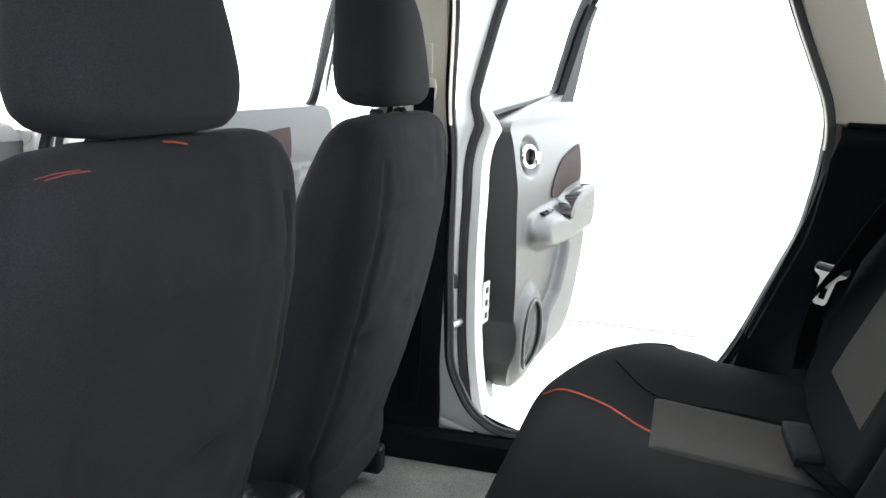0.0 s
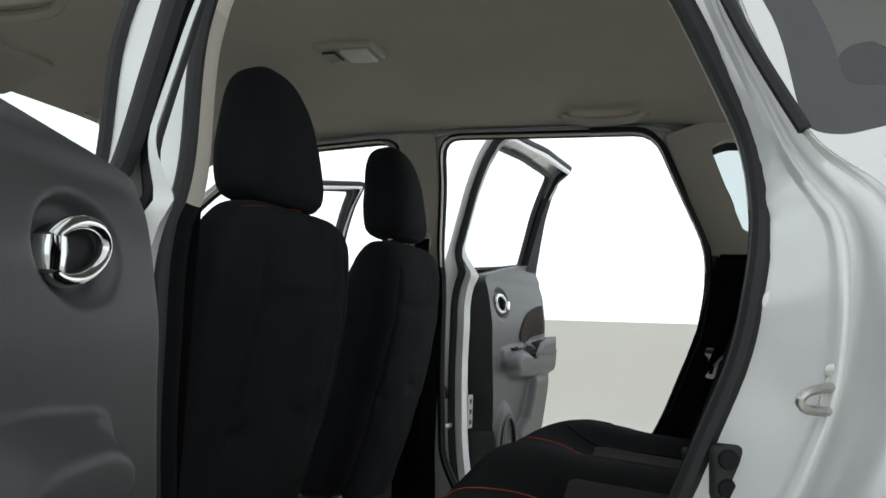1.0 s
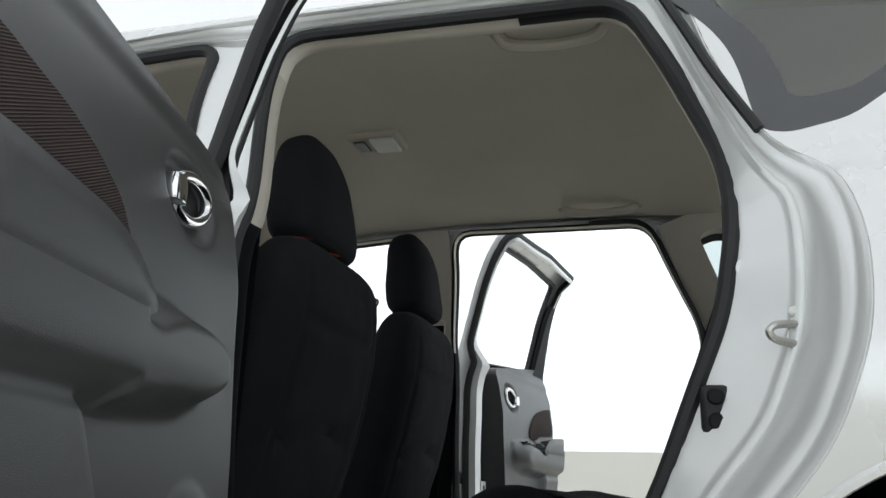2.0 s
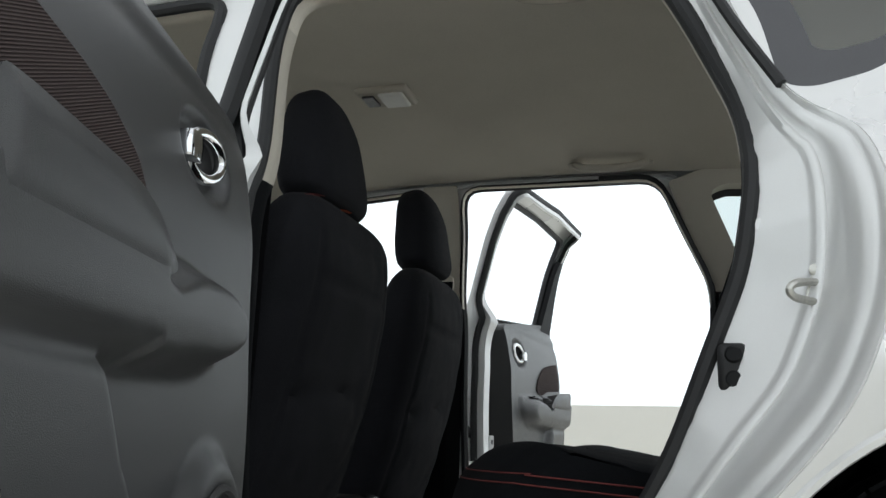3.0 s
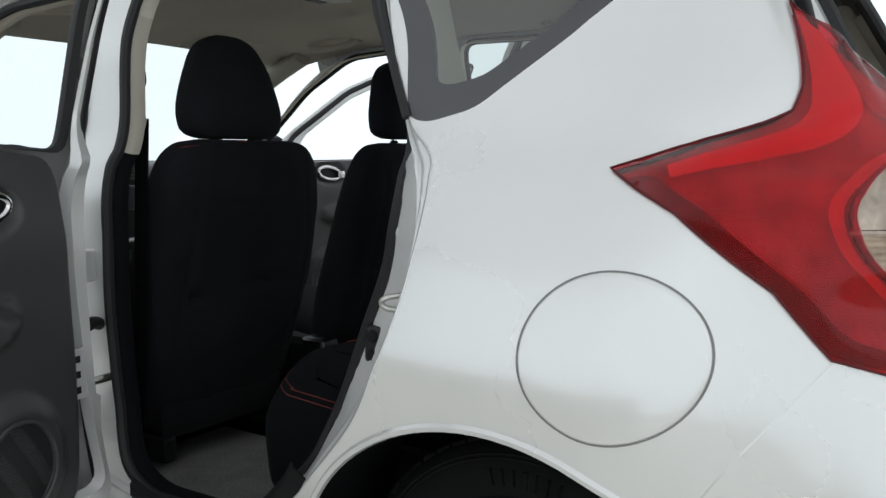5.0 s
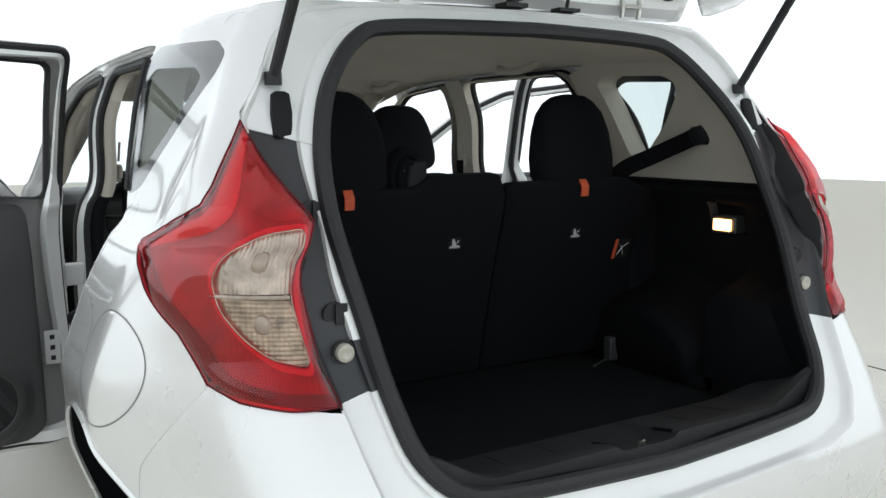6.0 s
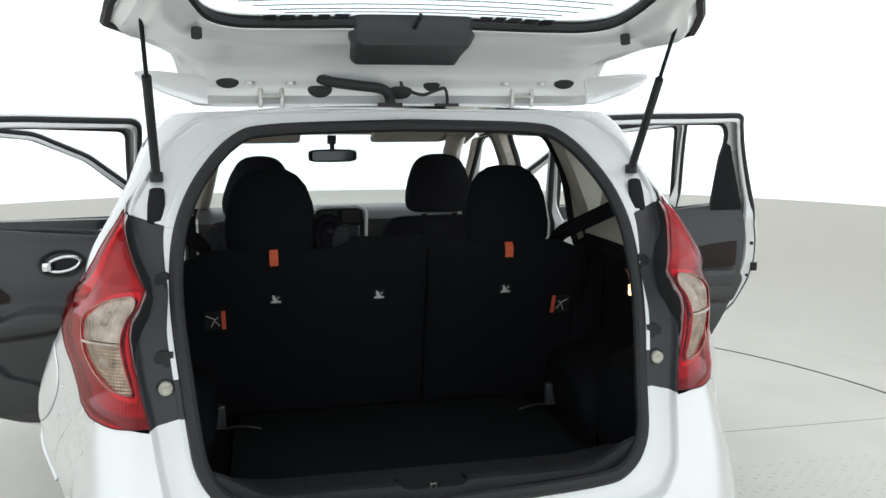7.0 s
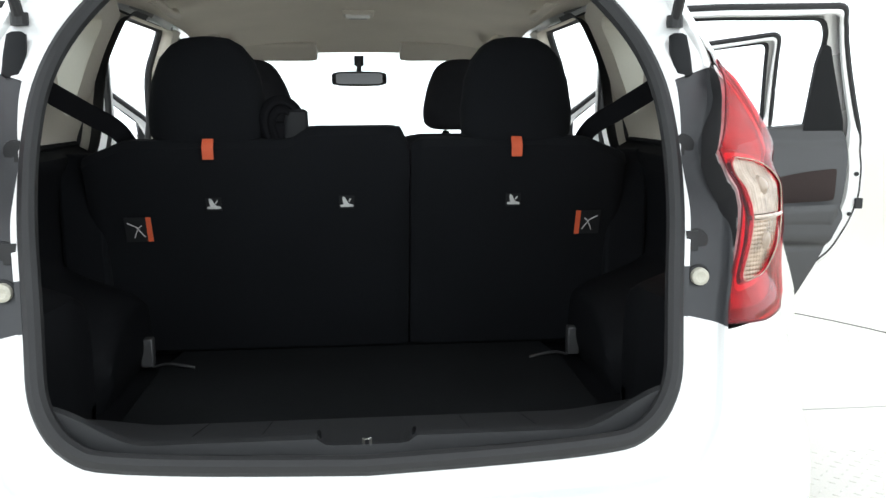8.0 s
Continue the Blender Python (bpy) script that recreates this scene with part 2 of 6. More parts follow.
def sheet(outline, shape, step=0.03, holes=()):
    """A bmesh of the region in an outline, less its holes, laid onto a surface: shape(points) gives xyz."""
    loops = [spread(outline, step)] + [spread(h, step) for h in holes]
    lo, hi = loops[0].min(0), loops[0].max(0)
    gx, gy = np.meshgrid(np.arange(lo[0] + step / 2, hi[0], step), np.arange(lo[1] + step / 2, hi[1], step))
    gx[1::2] += step / 2
    grid = np.stack([gx.ravel(), gy.ravel()], 1)
    keep = inside(grid, loops[0])
    for h in loops[1:]:
        keep &= ~inside(grid, h)
    grid = grid[keep]
    for h in loops:
        grid = grid[gap_to(grid, h) > step * 0.45]
    pts, edges, at = [], [], 0
    for h in loops:
        pts += list(h)
        edges += [(at + i, at + (i + 1) % len(h)) for i in range(len(h))]
        at += len(h)
    pts += list(grid)
    vs, _, fs, *_ = delaunay_2d_cdt([Vector(p) for p in pts], edges, [], 0, 1e-6)
    flat = np.array([tuple(v) for v in vs])
    mid = np.array([flat[list(f)].mean(0) for f in fs])
    ok = inside(mid, loops[0])
    for h in loops[1:]:
        ok &= ~inside(mid, h)
    xyz = shape(flat)
    bm = bmesh.new()
    bv = [bm.verts.new(v) for v in xyz]
    for f, o in zip(fs, ok):
        if o and len(set(f)) > 2:
            try:
                bm.faces.new([bv[i] for i in f])
            except ValueError:
                pass
    bmesh.ops.delete(bm, geom=[v for v in bm.verts if not v.link_faces], context="VERTS")
    bmesh.ops.dissolve_degenerate(bm, dist=step * .06, edges=bm.edges)
    return bm


def rings(loops, closed_ring=True, cap=True, closed_way=False, bm=None):
    """Skin over a row of rings with equally many points."""
    bm = bm or bmesh.new()
    vs = [[bm.verts.new(p) for p in loop] for loop in loops]
    n = len(vs[0])
    for a, b in zip(vs, vs[1:] + ([vs[0]] if closed_way else [])):
        for i in range(n if closed_ring else n - 1):
            j = (i + 1) % n
            bm.faces.new((a[i], a[j], b[j], b[i]))
    if cap and closed_ring and not closed_way:
        bm.faces.new(vs[0][::-1])
        bm.faces.new(vs[-1])
    return bm


def tube(points, r, sides=8, closed=False, flat=1.0, bm=None, up=(0, 0, 1)):
    """A round or flattened bar along a line."""
    p = np.array(points, float)
    n, loops, s = len(p), [], None
    for i in range(n):
        d = p[(i + 1) % n] - p[i - 1] if closed else p[min(i + 1, n - 1)] - p[max(i - 1, 0)]
        d = d / (np.linalg.norm(d) + 1e-9)
        if s is None:
            s = np.cross(d, up)
            if np.linalg.norm(s) < 0.05:
                s = np.cross(d, (1, 0, 0.3))
        else:
            s = s - d * (s @ d)
        s = s / np.linalg.norm(s)
        u = np.cross(s, d)
        loops.append([p[i] + r * (math.cos(a) * s + flat * math.sin(a) * u) for a in np.linspace(0, 2 * math.pi, sides, endpoint=False)])
    return rings(loops, True, not closed, closed, bm)


def pad(spine, widths, depths, n=3.0, sides=28, across=(1, 0, 0), bm=None):
    """A cushion: superellipse rings along a spine, across the given axis."""
    p, ax, loops = np.array(spine, float), np.array(across, float), []
    for i in range(len(p)):
        d = p[min(i + 1, len(p) - 1)] - p[max(i - 1, 0)]
        d = d / np.linalg.norm(d)
        nrm = np.cross(ax, d)
        nrm = nrm / np.linalg.norm(nrm)
        ring = []
        for a in np.linspace(0, 2 * math.pi, sides, endpoint=False):
            c, s = math.cos(a), math.sin(a)
            ring.append(p[i] + ax * widths[i] / 2 * math.copysign(abs(c) ** (2 / n), c) + nrm * depths[i] / 2 * math.copysign(abs(s) ** (2 / n), s))
        loops.append(ring)
    return rings(loops, bm=bm)


def box(x0, x1, y0, y1, z0, z1, bm=None):
    bm = bm or bmesh.new()
    v = [bm.verts.new((x, y, z)) for x in (x0, x1) for y in (y0, y1) for z in (z0, z1)]
    for f in ((0, 1, 3, 2), (4, 6, 7, 5), (0, 4, 5, 1), (2, 3, 7, 6), (0, 2, 6, 4), (1, 5, 7, 3)):
        bm.faces.new([v[i] for i in f])
    return bm


def lathe(profile, centre, axis="x", sides=40):
    """Rings of (radius, way along the axis) round a centre; axis x or z."""
    loops = []
    for r, h in profile:
        ring = []
        for a in np.linspace(0, 2 * math.pi, sides, endpoint=False):
            c, s = r * math.cos(a), r * math.sin(a)
            ring.append((centre[0] + h, centre[1] + c, centre[2] + s) if axis == "x" else (centre[0] + c, centre[1] + s, centre[2] + h))
        loops.append(ring)
    return rings(loops, cap=True)


def knots(xs, ys):
    """A smooth curve through knots."""
    xs, ys = np.array(xs, float), np.array(ys, float)
    g = np.gradient(ys, xs)

    def at(x):
        x = np.clip(np.asarray(x, float), xs[0], xs[-1])
        i = np.clip(np.searchsorted(xs, x) - 1, 0, len(xs) - 2)
        h = xs[i + 1] - xs[i]
        t = (x - xs[i]) / h
        return ((2 * t ** 3 - 3 * t ** 2 + 1) * ys[i] + (t ** 3 - 2 * t ** 2 + t) * h * g[i]
                + (-2 * t ** 3 + 3 * t ** 2) * ys[i + 1] + (t ** 3 - t ** 2) * h * g[i + 1])
    return at


def step_up(x, a, b):
    t = np.clip((np.asarray(x, float) - a) / (b - a), 0, 1)
    return t * t * (3 - 2 * t)


def thing(name, label, category, group="", at=(0, 0, 0)):
    ob = new(name)
    ob.location = at
    return tagged(ob, label, category, group)


# ---------------------------------------------------------------- the booth
TABLE = (0.0, 0.9)            # middle of the turntable
RIM, BOOTH, LINE, TOP = 2.92, 5.2, 0.30, 3.4
SCREEN = 4.0                # radius at which the floor has swept up into the low round wall


def disc(r0, r1, z, sides=96, mid=TABLE):
    bm = bmesh.new()
    loops = []
    for r in (r0, r1):
        loops.append([(mid[0] + r * math.cos(a), mid[1] + r * math.sin(a), z) for a in np.linspace(0, 2 * math.pi, sides, endpoint=False)])
    return rings(loops, cap=False, bm=bm)


def drum(r, z0, z1, sides=96, mid=TABLE, r1=None):
    return rings([[(mid[0] + q * math.cos(a), mid[1] + q * math.sin(a), z) for a in np.linspace(0, 2 * math.pi, sides, endpoint=False)]
                  for q, z in ((r, z0), (r1 or r, z1))], cap=False)


FLOOR_MAT = material("pale_floor", (0.745, 0.72, 0.655), 0.42, 0, 0.05, 160, 0.12, 0.06, 1.6)
WALL_MAT = material("beige_lower_wall", (0.77, 0.748, 0.685), 0.8, 0, 0.02, 200, 0.05, 0.03, 0.8)
GAP_MAT = material("dark_gap", (0.03, 0.03, 0.03), 0.9)
tagged(part("floor", disc(RIM + 0.008, BOOTH + 0.3, 0.0), FLOOR_MAT), "pale beige painted floor round the turntable", "floor", kind="structure")
tagged(part("floor_gap", drum(RIM + 0.006, -0.012, 0.003), material("grey_gap", (0.16, 0.155, 0.145), 0.9)), "dark gap round the turntable", "floor", kind="structure")
table_bm = disc(0.01, RIM - 0.006, 0.0)
seam_bm = box(0.95, RIM - 0.03, 1.047, 1.050, -0.004, 0.0012)
tagged(part("floor_seam", seam_bm, material("grey_seam", (0.30, 0.29, 0.27), 0.8), None, smooth=0), "thin seam between two turntable plates", "floor", kind="structure")
tread_bm = bmesh.new()
for i in range(34):
    for j in range(24):
        tx, ty, turn = 1.06 + i * .034, -.72 + j * .058 + .029 * (i % 2), (1 if (i + j) % 2 else -1) * .8
        c, s = math.cos(turn), math.sin(turn)
        base = [tread_bm.verts.new((tx + u * c - v * s, ty + u * s + v * c, 0.0)) for u, v in ((-.014, 0), (0, -.0045), (.014, 0), (0, .0045))]
        peak = [tread_bm.verts.new((tx + u * c, ty + u * s, .0022)) for u in (-.006, .006)]
        for f in ((0, 1, 4), (1, 5, 4), (1, 2, 5), (2, 3, 5), (3, 4, 5), (3, 0, 4)):
            tread_bm.faces.new([(base + peak)[k] for k in f])
tagged(part("tread_plate", tread_bm, FLOOR_MAT, None, smooth=0), "raised lozenges of a pale tread plate on the floor", "floor", kind="stuff")
tagged(part("turntable", table_bm, FLOOR_MAT), "pale round turntable floor with dark gap", "turntable", kind="structure")
tagged(thick(part("wall_lower", drum(BOOTH, 0.0, LINE), WALL_MAT), 0.05), "pale beige lower wall, round the booth", "wall", kind="structure")
sweep = [(-.62, .001), (-.40, .012), (-.24, .05), (-.11, .14), (-.035, .27), (-.005, .42), (0, .58), (0, .885)]
arc = [[(TABLE[0] + (SCREEN + d) * math.cos(a), TABLE[1] + (SCREEN + d) * math.sin(a), z) for a in np.linspace(radians(-38), radians(218), 160)] for d, z in sweep]
tagged(thick(part("wall_screen", rings(arc, False), WALL_MAT), 0.03, 1.0), "low pale beige round wall that sweeps up from the floor", "wall", kind="structure")
tagged(part("wall_upper", drum(BOOTH + 0.02, LINE, TOP), glowing("light_wall", (0.90, 0.98, 1.02), WALL_GLOW)), "glowing white light wall", "wall", kind="structure")
tagged(part("ceiling", disc(0.01, BOOTH + 0.02, TOP), glowing("light_ceiling", (0.94, 0.975, 1.02), CEILING_GLOW)), "glowing white light ceiling", "ceiling", kind="structure")

# ---------------------------------------------------------------- the car's shape
# y ahead, rear axle at y = 0; sections are given for the half width and mirrored by a sign.
WIDTH = knots([.15, .30, .45, .62, .80, .92, 1.00, 1.08, 1.20, 1.33, 1.42, 1.47, 1.50, 1.53],
              [.77, .815, .84, .85, .852, .846, .829, .803, .772, .735, .695, .655, .59, .40])
NARROW = knots([.15, .8, 1.0, 1.25, 1.5], [0, 0, .03, .16, .30])
REAR = knots([.15, .30, .44, .52, .60, .70, .79, .95, 1.07, 1.24, 1.33, 1.42, 1.50, 1.53],
             [-.56, -.65, -.70, -.70, -.665, -.61, -.56, -.49, -.428, -.345, -.29, -.235, -.175, -.13])
BOW = knots([.15, .5, .7, 1.1, 1.53], [.03, .03, .02, .012, .03])
TURN_Y = knots([.15, .45, .65, .8, 1.05, 1.3, 1.53], [.30, .30, .37, .39, .33, .14, .08])
TURN_X = knots([.15, .45, .65, .8, 1.05, 1.3, 1.53], [.20, .20, .20, .20, .18, .10, .08])
ROOF = knots([-.17, .3, .9, 1.5, 2.0], [1.505, 1.53, 1.535, 1.512, 1.435])
ARC = 0.42


def half(y, z):
    """Half width of the body at y and z."""
    w = WIDTH(z) - NARROW(z) * np.clip(.25 - y, 0, None) ** 2
    w = w + .010 * step_up(z, .84, .99) * (1 - step_up(z, 1.005, 1.04))     # shoulder crease
    return w - 0.09 * np.clip(y - 2.3, 0, None) ** 2 - .02 * np.clip(y - 1.6, 0, None) ** 2


HAUNCH = knots([.15, .25, .40, .55, .66, .735, .86, .97, 1.03, 1.06], [.05, .055, .080, .102, .113, .115, .082, .036, .012, 0])


def flare(y, z):
    """How far the rear wing swells out over the wheel."""
    return HAUNCH(z) * step_up(y, -.42, -.14) * (1 - step_up(y, .30, .62))


def rear_at(x, z):
    rx, ry, end = TURN_X(z), TURN_Y(z), REAR(z)
    flat = half(end + ry, z) - rx
    t = np.clip((np.abs(x) - flat) / rx, 0, .999)
    return end - BOW(z) * (1 - np.clip(np.abs(x) / flat, 0, 1) ** 2) + ry * (1 - np.sqrt(1 - t * t))


def round_rear(p):
    """(s, z) on the skin that runs along the side (s > 0), round the corner and over the rear, as xyz for the right."""
    s, z = p[:, 0], p[:, 1]
    rx, ry, end = TURN_X(z), TURN_Y(z), REAR(z)
    w = half(end + ry, z)
    y_side = end + ry + s
    a = np.clip(-s / ARC, 0, 1) * math.pi / 2
    x_turn, y_turn = w - rx + rx * np.cos(a), end + ry - ry * np.sin(a)
    x_rear = w - rx + (s + ARC)
    x = np.where(s >= 0, half(y_side, z), np.where(s > -ARC, x_turn, x_rear))
    y = np.where(s >= 0, y_side, np.where(s > -ARC, y_turn, end))
    y = y - np.where(s < -ARC, BOW(z) * (1 - (np.clip(x_rear, 0, 9) / (w - rx)) ** 2), 0)
    # the corner stands out square beside the lamp
    corner = .060 * np.exp(-((s + .15) / np.where(s > -.15, .14, .11)) ** 2 - ((z - 1.12) / .13) ** 2)
    return np.stack([x + flare(y, z) + .66 * corner, y - .75 * corner, z], 1)


def on_side(y, z):
    s = y - float(REAR(z)) - float(TURN_Y(z))
    if s < 0:
        s = -ARC * math.asin(min(1.0, -s / float(TURN_Y(z)))) / (math.pi / 2)
    return (s, z)


def on_rear(x, z):
    w = float(half(float(REAR(z)) + float(TURN_Y(z)), z))
    xr = w - float(TURN_X(z))
    if x <= xr:
        return (-ARC - (xr - x), z)
    return (-ARC * math.acos(min(1, (x - xr) / float(TURN_X(z)))) / (math.pi / 2), z)


def mirrored(shape, sign):
    def at(p):
        q = np.array(shape(p), float)
        q[:, 0] *= sign
        return q
    return at


def side_shape(sign, depth=0.0):
    """(y, z) on the side, pushed in by depth (a number or a function of points)."""
    def at(p):
        d = depth(p) if callable(depth) else depth
        return np.stack([sign * (half(p[:, 0], p[:, 1]) - d), p[:, 0], p[:, 1]], 1)
    return at


car = thing("car", "white five-door hatchback car with all doors and tailgate open", "car")

# outlines on the side, as (y, z)
DOORS_OUT = smooth_line([(2.20, .33), (2.235, .6), (2.24, .93), (2.05, 1.13), (1.80, 1.315), (1.55, 1.405), (1.2, 1.44), (.75, 1.45),
                         (.44, 1.447), (.35, 1.415), (.295, 1.24), (.235, 1.10), (.165, 1.028), (.142, .94), (.148, .828), (.175, .735), (.225, .638),
                         (.343, .506), (.452, .395), (.56, .312), (.70, .275), (1.1, .262), (1.7, .262), (2.1, .27)], 6, True)
REAR_HOLE = corner_line([(1.045, 1.415), (.425, 1.415), (.283, 1.10), (.277, .99), (.30, .85), (.337, .76), (.40, .60), (.485, .455),
                         (.60, .345), (.71, .312), (.92, .308), (.99, .350), (1.04, .46), (1.055, .72), (1.055, 1.02)], .06)
FRONT_HOLE = corner_line([(1.175, 1.41), (1.55, 1.385), (1.80, 1.27), (2.10, 1.01), (2.15, .90), (2.14, .5), (2.09, .36), (2.0, .31),
                          (1.45, .305), (1.39, .33), (1.365, .42), (1.335, .72), (1.27, .92), (1.195, 1.04)], .06)
ARCH = .367


def arch_line(yc, a0, a1, steps=24, r=ARCH, zc=.31):
    return [(yc + r * math.cos(a), zc + r * math.sin(a)) for a in np.linspace(radians(a0), radians(a1), steps)]


STEPS = ((0, .002), (.003, .0045), (.006, .0065), (.009, .0125), (.012, .0170), (.016, .0165), (.019, .0130), (.028, .0165), (.037, .0220), (.042, .0320), (.047, .0375),
         (.058, .0390), (.061, .0345), (.065, .0335), (.069, .0375), (.073, .0450), (.078, .048))


def frame_rows():
    """Rows that follow the outer outline inwards, closer together where the frame is narrow."""
    line = spread(DOORS_OUT, .016)
    t = np.roll(line, -1, 0) - np.roll(line, 1, 0)
    n = np.stack([t[:, 1], -t[:, 0]], 1) / np.linalg.norm(t, axis=1)[:, None]
    if inside([line[0] + n[0] * .01], line)[0] == False:
        n = -n
    for _ in range(24):
        n = (np.roll(n, 1, 0) + n + np.roll(n, -1, 0)) / 3
    room = np.minimum(gap_to(line, REAR_HOLE), gap_to(line, FRONT_HOLE))
    k = np.clip(.62 * room / .078, .1, 1.0)
    for _ in range(8):
        k = (np.roll(k, 1) + k + np.roll(k, -1)) / 3
    rows = [(line + n * (k * f)[:, None], d) for f, d in STEPS]
    return rows, rows[-1][0]


FRAME_EDGE = frame_rows()[1]


def jamb_depth(p):
    out, hole = gap_to(p, FRAME_EDGE), np.minimum(gap_to(p, REAR_HOLE), gap_to(p, FRONT_HOLE))
    return .048 + .042 * step_up(out / (out + hole + 1e-6), .0, .72) * (1 - step_up(p[:, 1], 1.05, 1.3)) * step_up(p[:, 1], .32, .5)


def seal_in(z):
    """How far the door seal lies inside the skin."""
    return .046 + .042 * (1 - step_up(z, 1.05, 1.3)) * step_up(z, .32, .5)


def trim_ring(hole, sign, z0, z1, way, name, mat, label=""):
    """Lining that runs inwards from a door opening, for the stretch of the opening between two heights."""
    line = spread(hole, .02)
    mid = line.mean(0)
    rows = []
    for k, (shrink, dx) in enumerate(((0.0, .011), (.004, .016), (.010, .024), (.012, .034), (.010, .046))):
        q = line + (mid - line) / np.linalg.norm(mid - line, axis=1)[:, None] * shrink
        rows.append(np.stack([sign * (half(line[:, 0], line[:, 1]) - seal_in(line[:, 1]) - dx), q[:, 0], q[:, 1]], 1))
    bm, n = bmesh.new(), len(line)
    vs = [[bm.verts.new(p) for p in row] for row in rows]
    for i in range(n):
        j = (i + 1) % n
        zm = (line[i, 1] + line[j, 1]) / 2
        if z0 <= zm < z1 and (not way or way * (line[i, 0] - mid[0] + .09) > 0):
            for a, b in zip(vs, vs[1:]):
                bm.faces.new((a[i], a[j], b[j], b[i]))
    bmesh.ops.delete(bm, geom=[v for v in bm.verts if not v.link_faces], context="VERTS")
    return thick(part(name, bm, mat, car, label), .002, 0)


# quarter panel, tail lamp and bumper, in (s, z)
LAMP_TOP = [(-.004, 1.026), (-.083, 1.066), (-.140, 1.088), (-.172, 1.103), (-.190, 1.134), (-.205, 1.191), (-.222, 1.248)]
LAMP_IN = [(-.262, 1.205), (-.325, 1.138), (-.385, 1.078), (-.374, 1.03), (-.376, .98), (-.392, .92), (-.405, .86), (-.431, .778)]
LAMP_LOW = [(-.33, .777), (-.235, .784), (-.176, .802), (-.146, .882), (-.072, .974)]
LAMP_PUSH = knots([.7, .78, .85, .90, .99, 1.04, 1.09, 1.16, 1.25], [.0, .0, .008, -.01, -.040, -.055, -.062, -.035, -.005])
LAMP = np.array(LAMP_TOP + LAMP_IN + LAMP_LOW)
HATCH_OUT = [(0, 1.492), (.42, 1.487), (.54, 1.468), (.615, 1.41), (.662, 1.32), (.690, 1.247), (.672, 1.18), (.655, 1.11), (.645, 1.07), (.655, 1.02),
             (.660, .95), (.652, .86), (.635, .775), (.625, .70), (.605, .62), (.56, .56), (.45, .535), (0, .525)]
HATCH_OUT[5:13] = [tuple(round_rear(np.array([p]))[0][[0, 2]]) for p in [LAMP_TOP[-1]] + LAMP_IN[:3] + LAMP_IN[4:]]
HATCH_LINE = corner_line(HATCH_OUT, .02, False)
SEAL = [(0, 1.448), (.34, 1.438), (.44, 1.41), (.525, 1.315), (.570, 1.21), (.583, 1.10), (.578, 1.0), (.562, .88), (.544, .76), (.523, .68),
        (.468, .622), (.37, .602), (0, .590)]
QUARTER_GLASS = corner_line([(.375, 1.40), (.235, 1.098), (.20, 1.092), (.12, 1.112), (-.025, 1.22), (-.148, 1.34), (-.155, 1.38), (-.09, 1.41), (.30, 1.43)], .025)


def near_at(line, a):
    """The stretch of a closed line from the point nearest to a[0] to that nearest to a[1]."""
    i = int(np.argmin(np.linalg.norm(line - np.array(a[0]), axis=1)))
    j = int(np.argmin(np.linalg.norm(line - np.array(a[1]), axis=1)))
    return [tuple(line[k % len(line)]) for k in range(i, (j if j >= i else j + len(line)) + 1)]


def joined(pair, near=.0015, reach=.001):
    """Two sheets as one skin, welded along the middle of the car or wherever they meet."""
    bm = bmesh.new()
    for other in pair:
        me = bpy.data.meshes.new("half")
        other.to_mesh(me)
        other.free()
        bm.from_mesh(me)
        bpy.data.meshes.remove(me)
    bmesh.ops.remove_doubles(bm, verts=[v for v in bm.verts if abs(v.co.x) < reach], dist=near)
    return bm


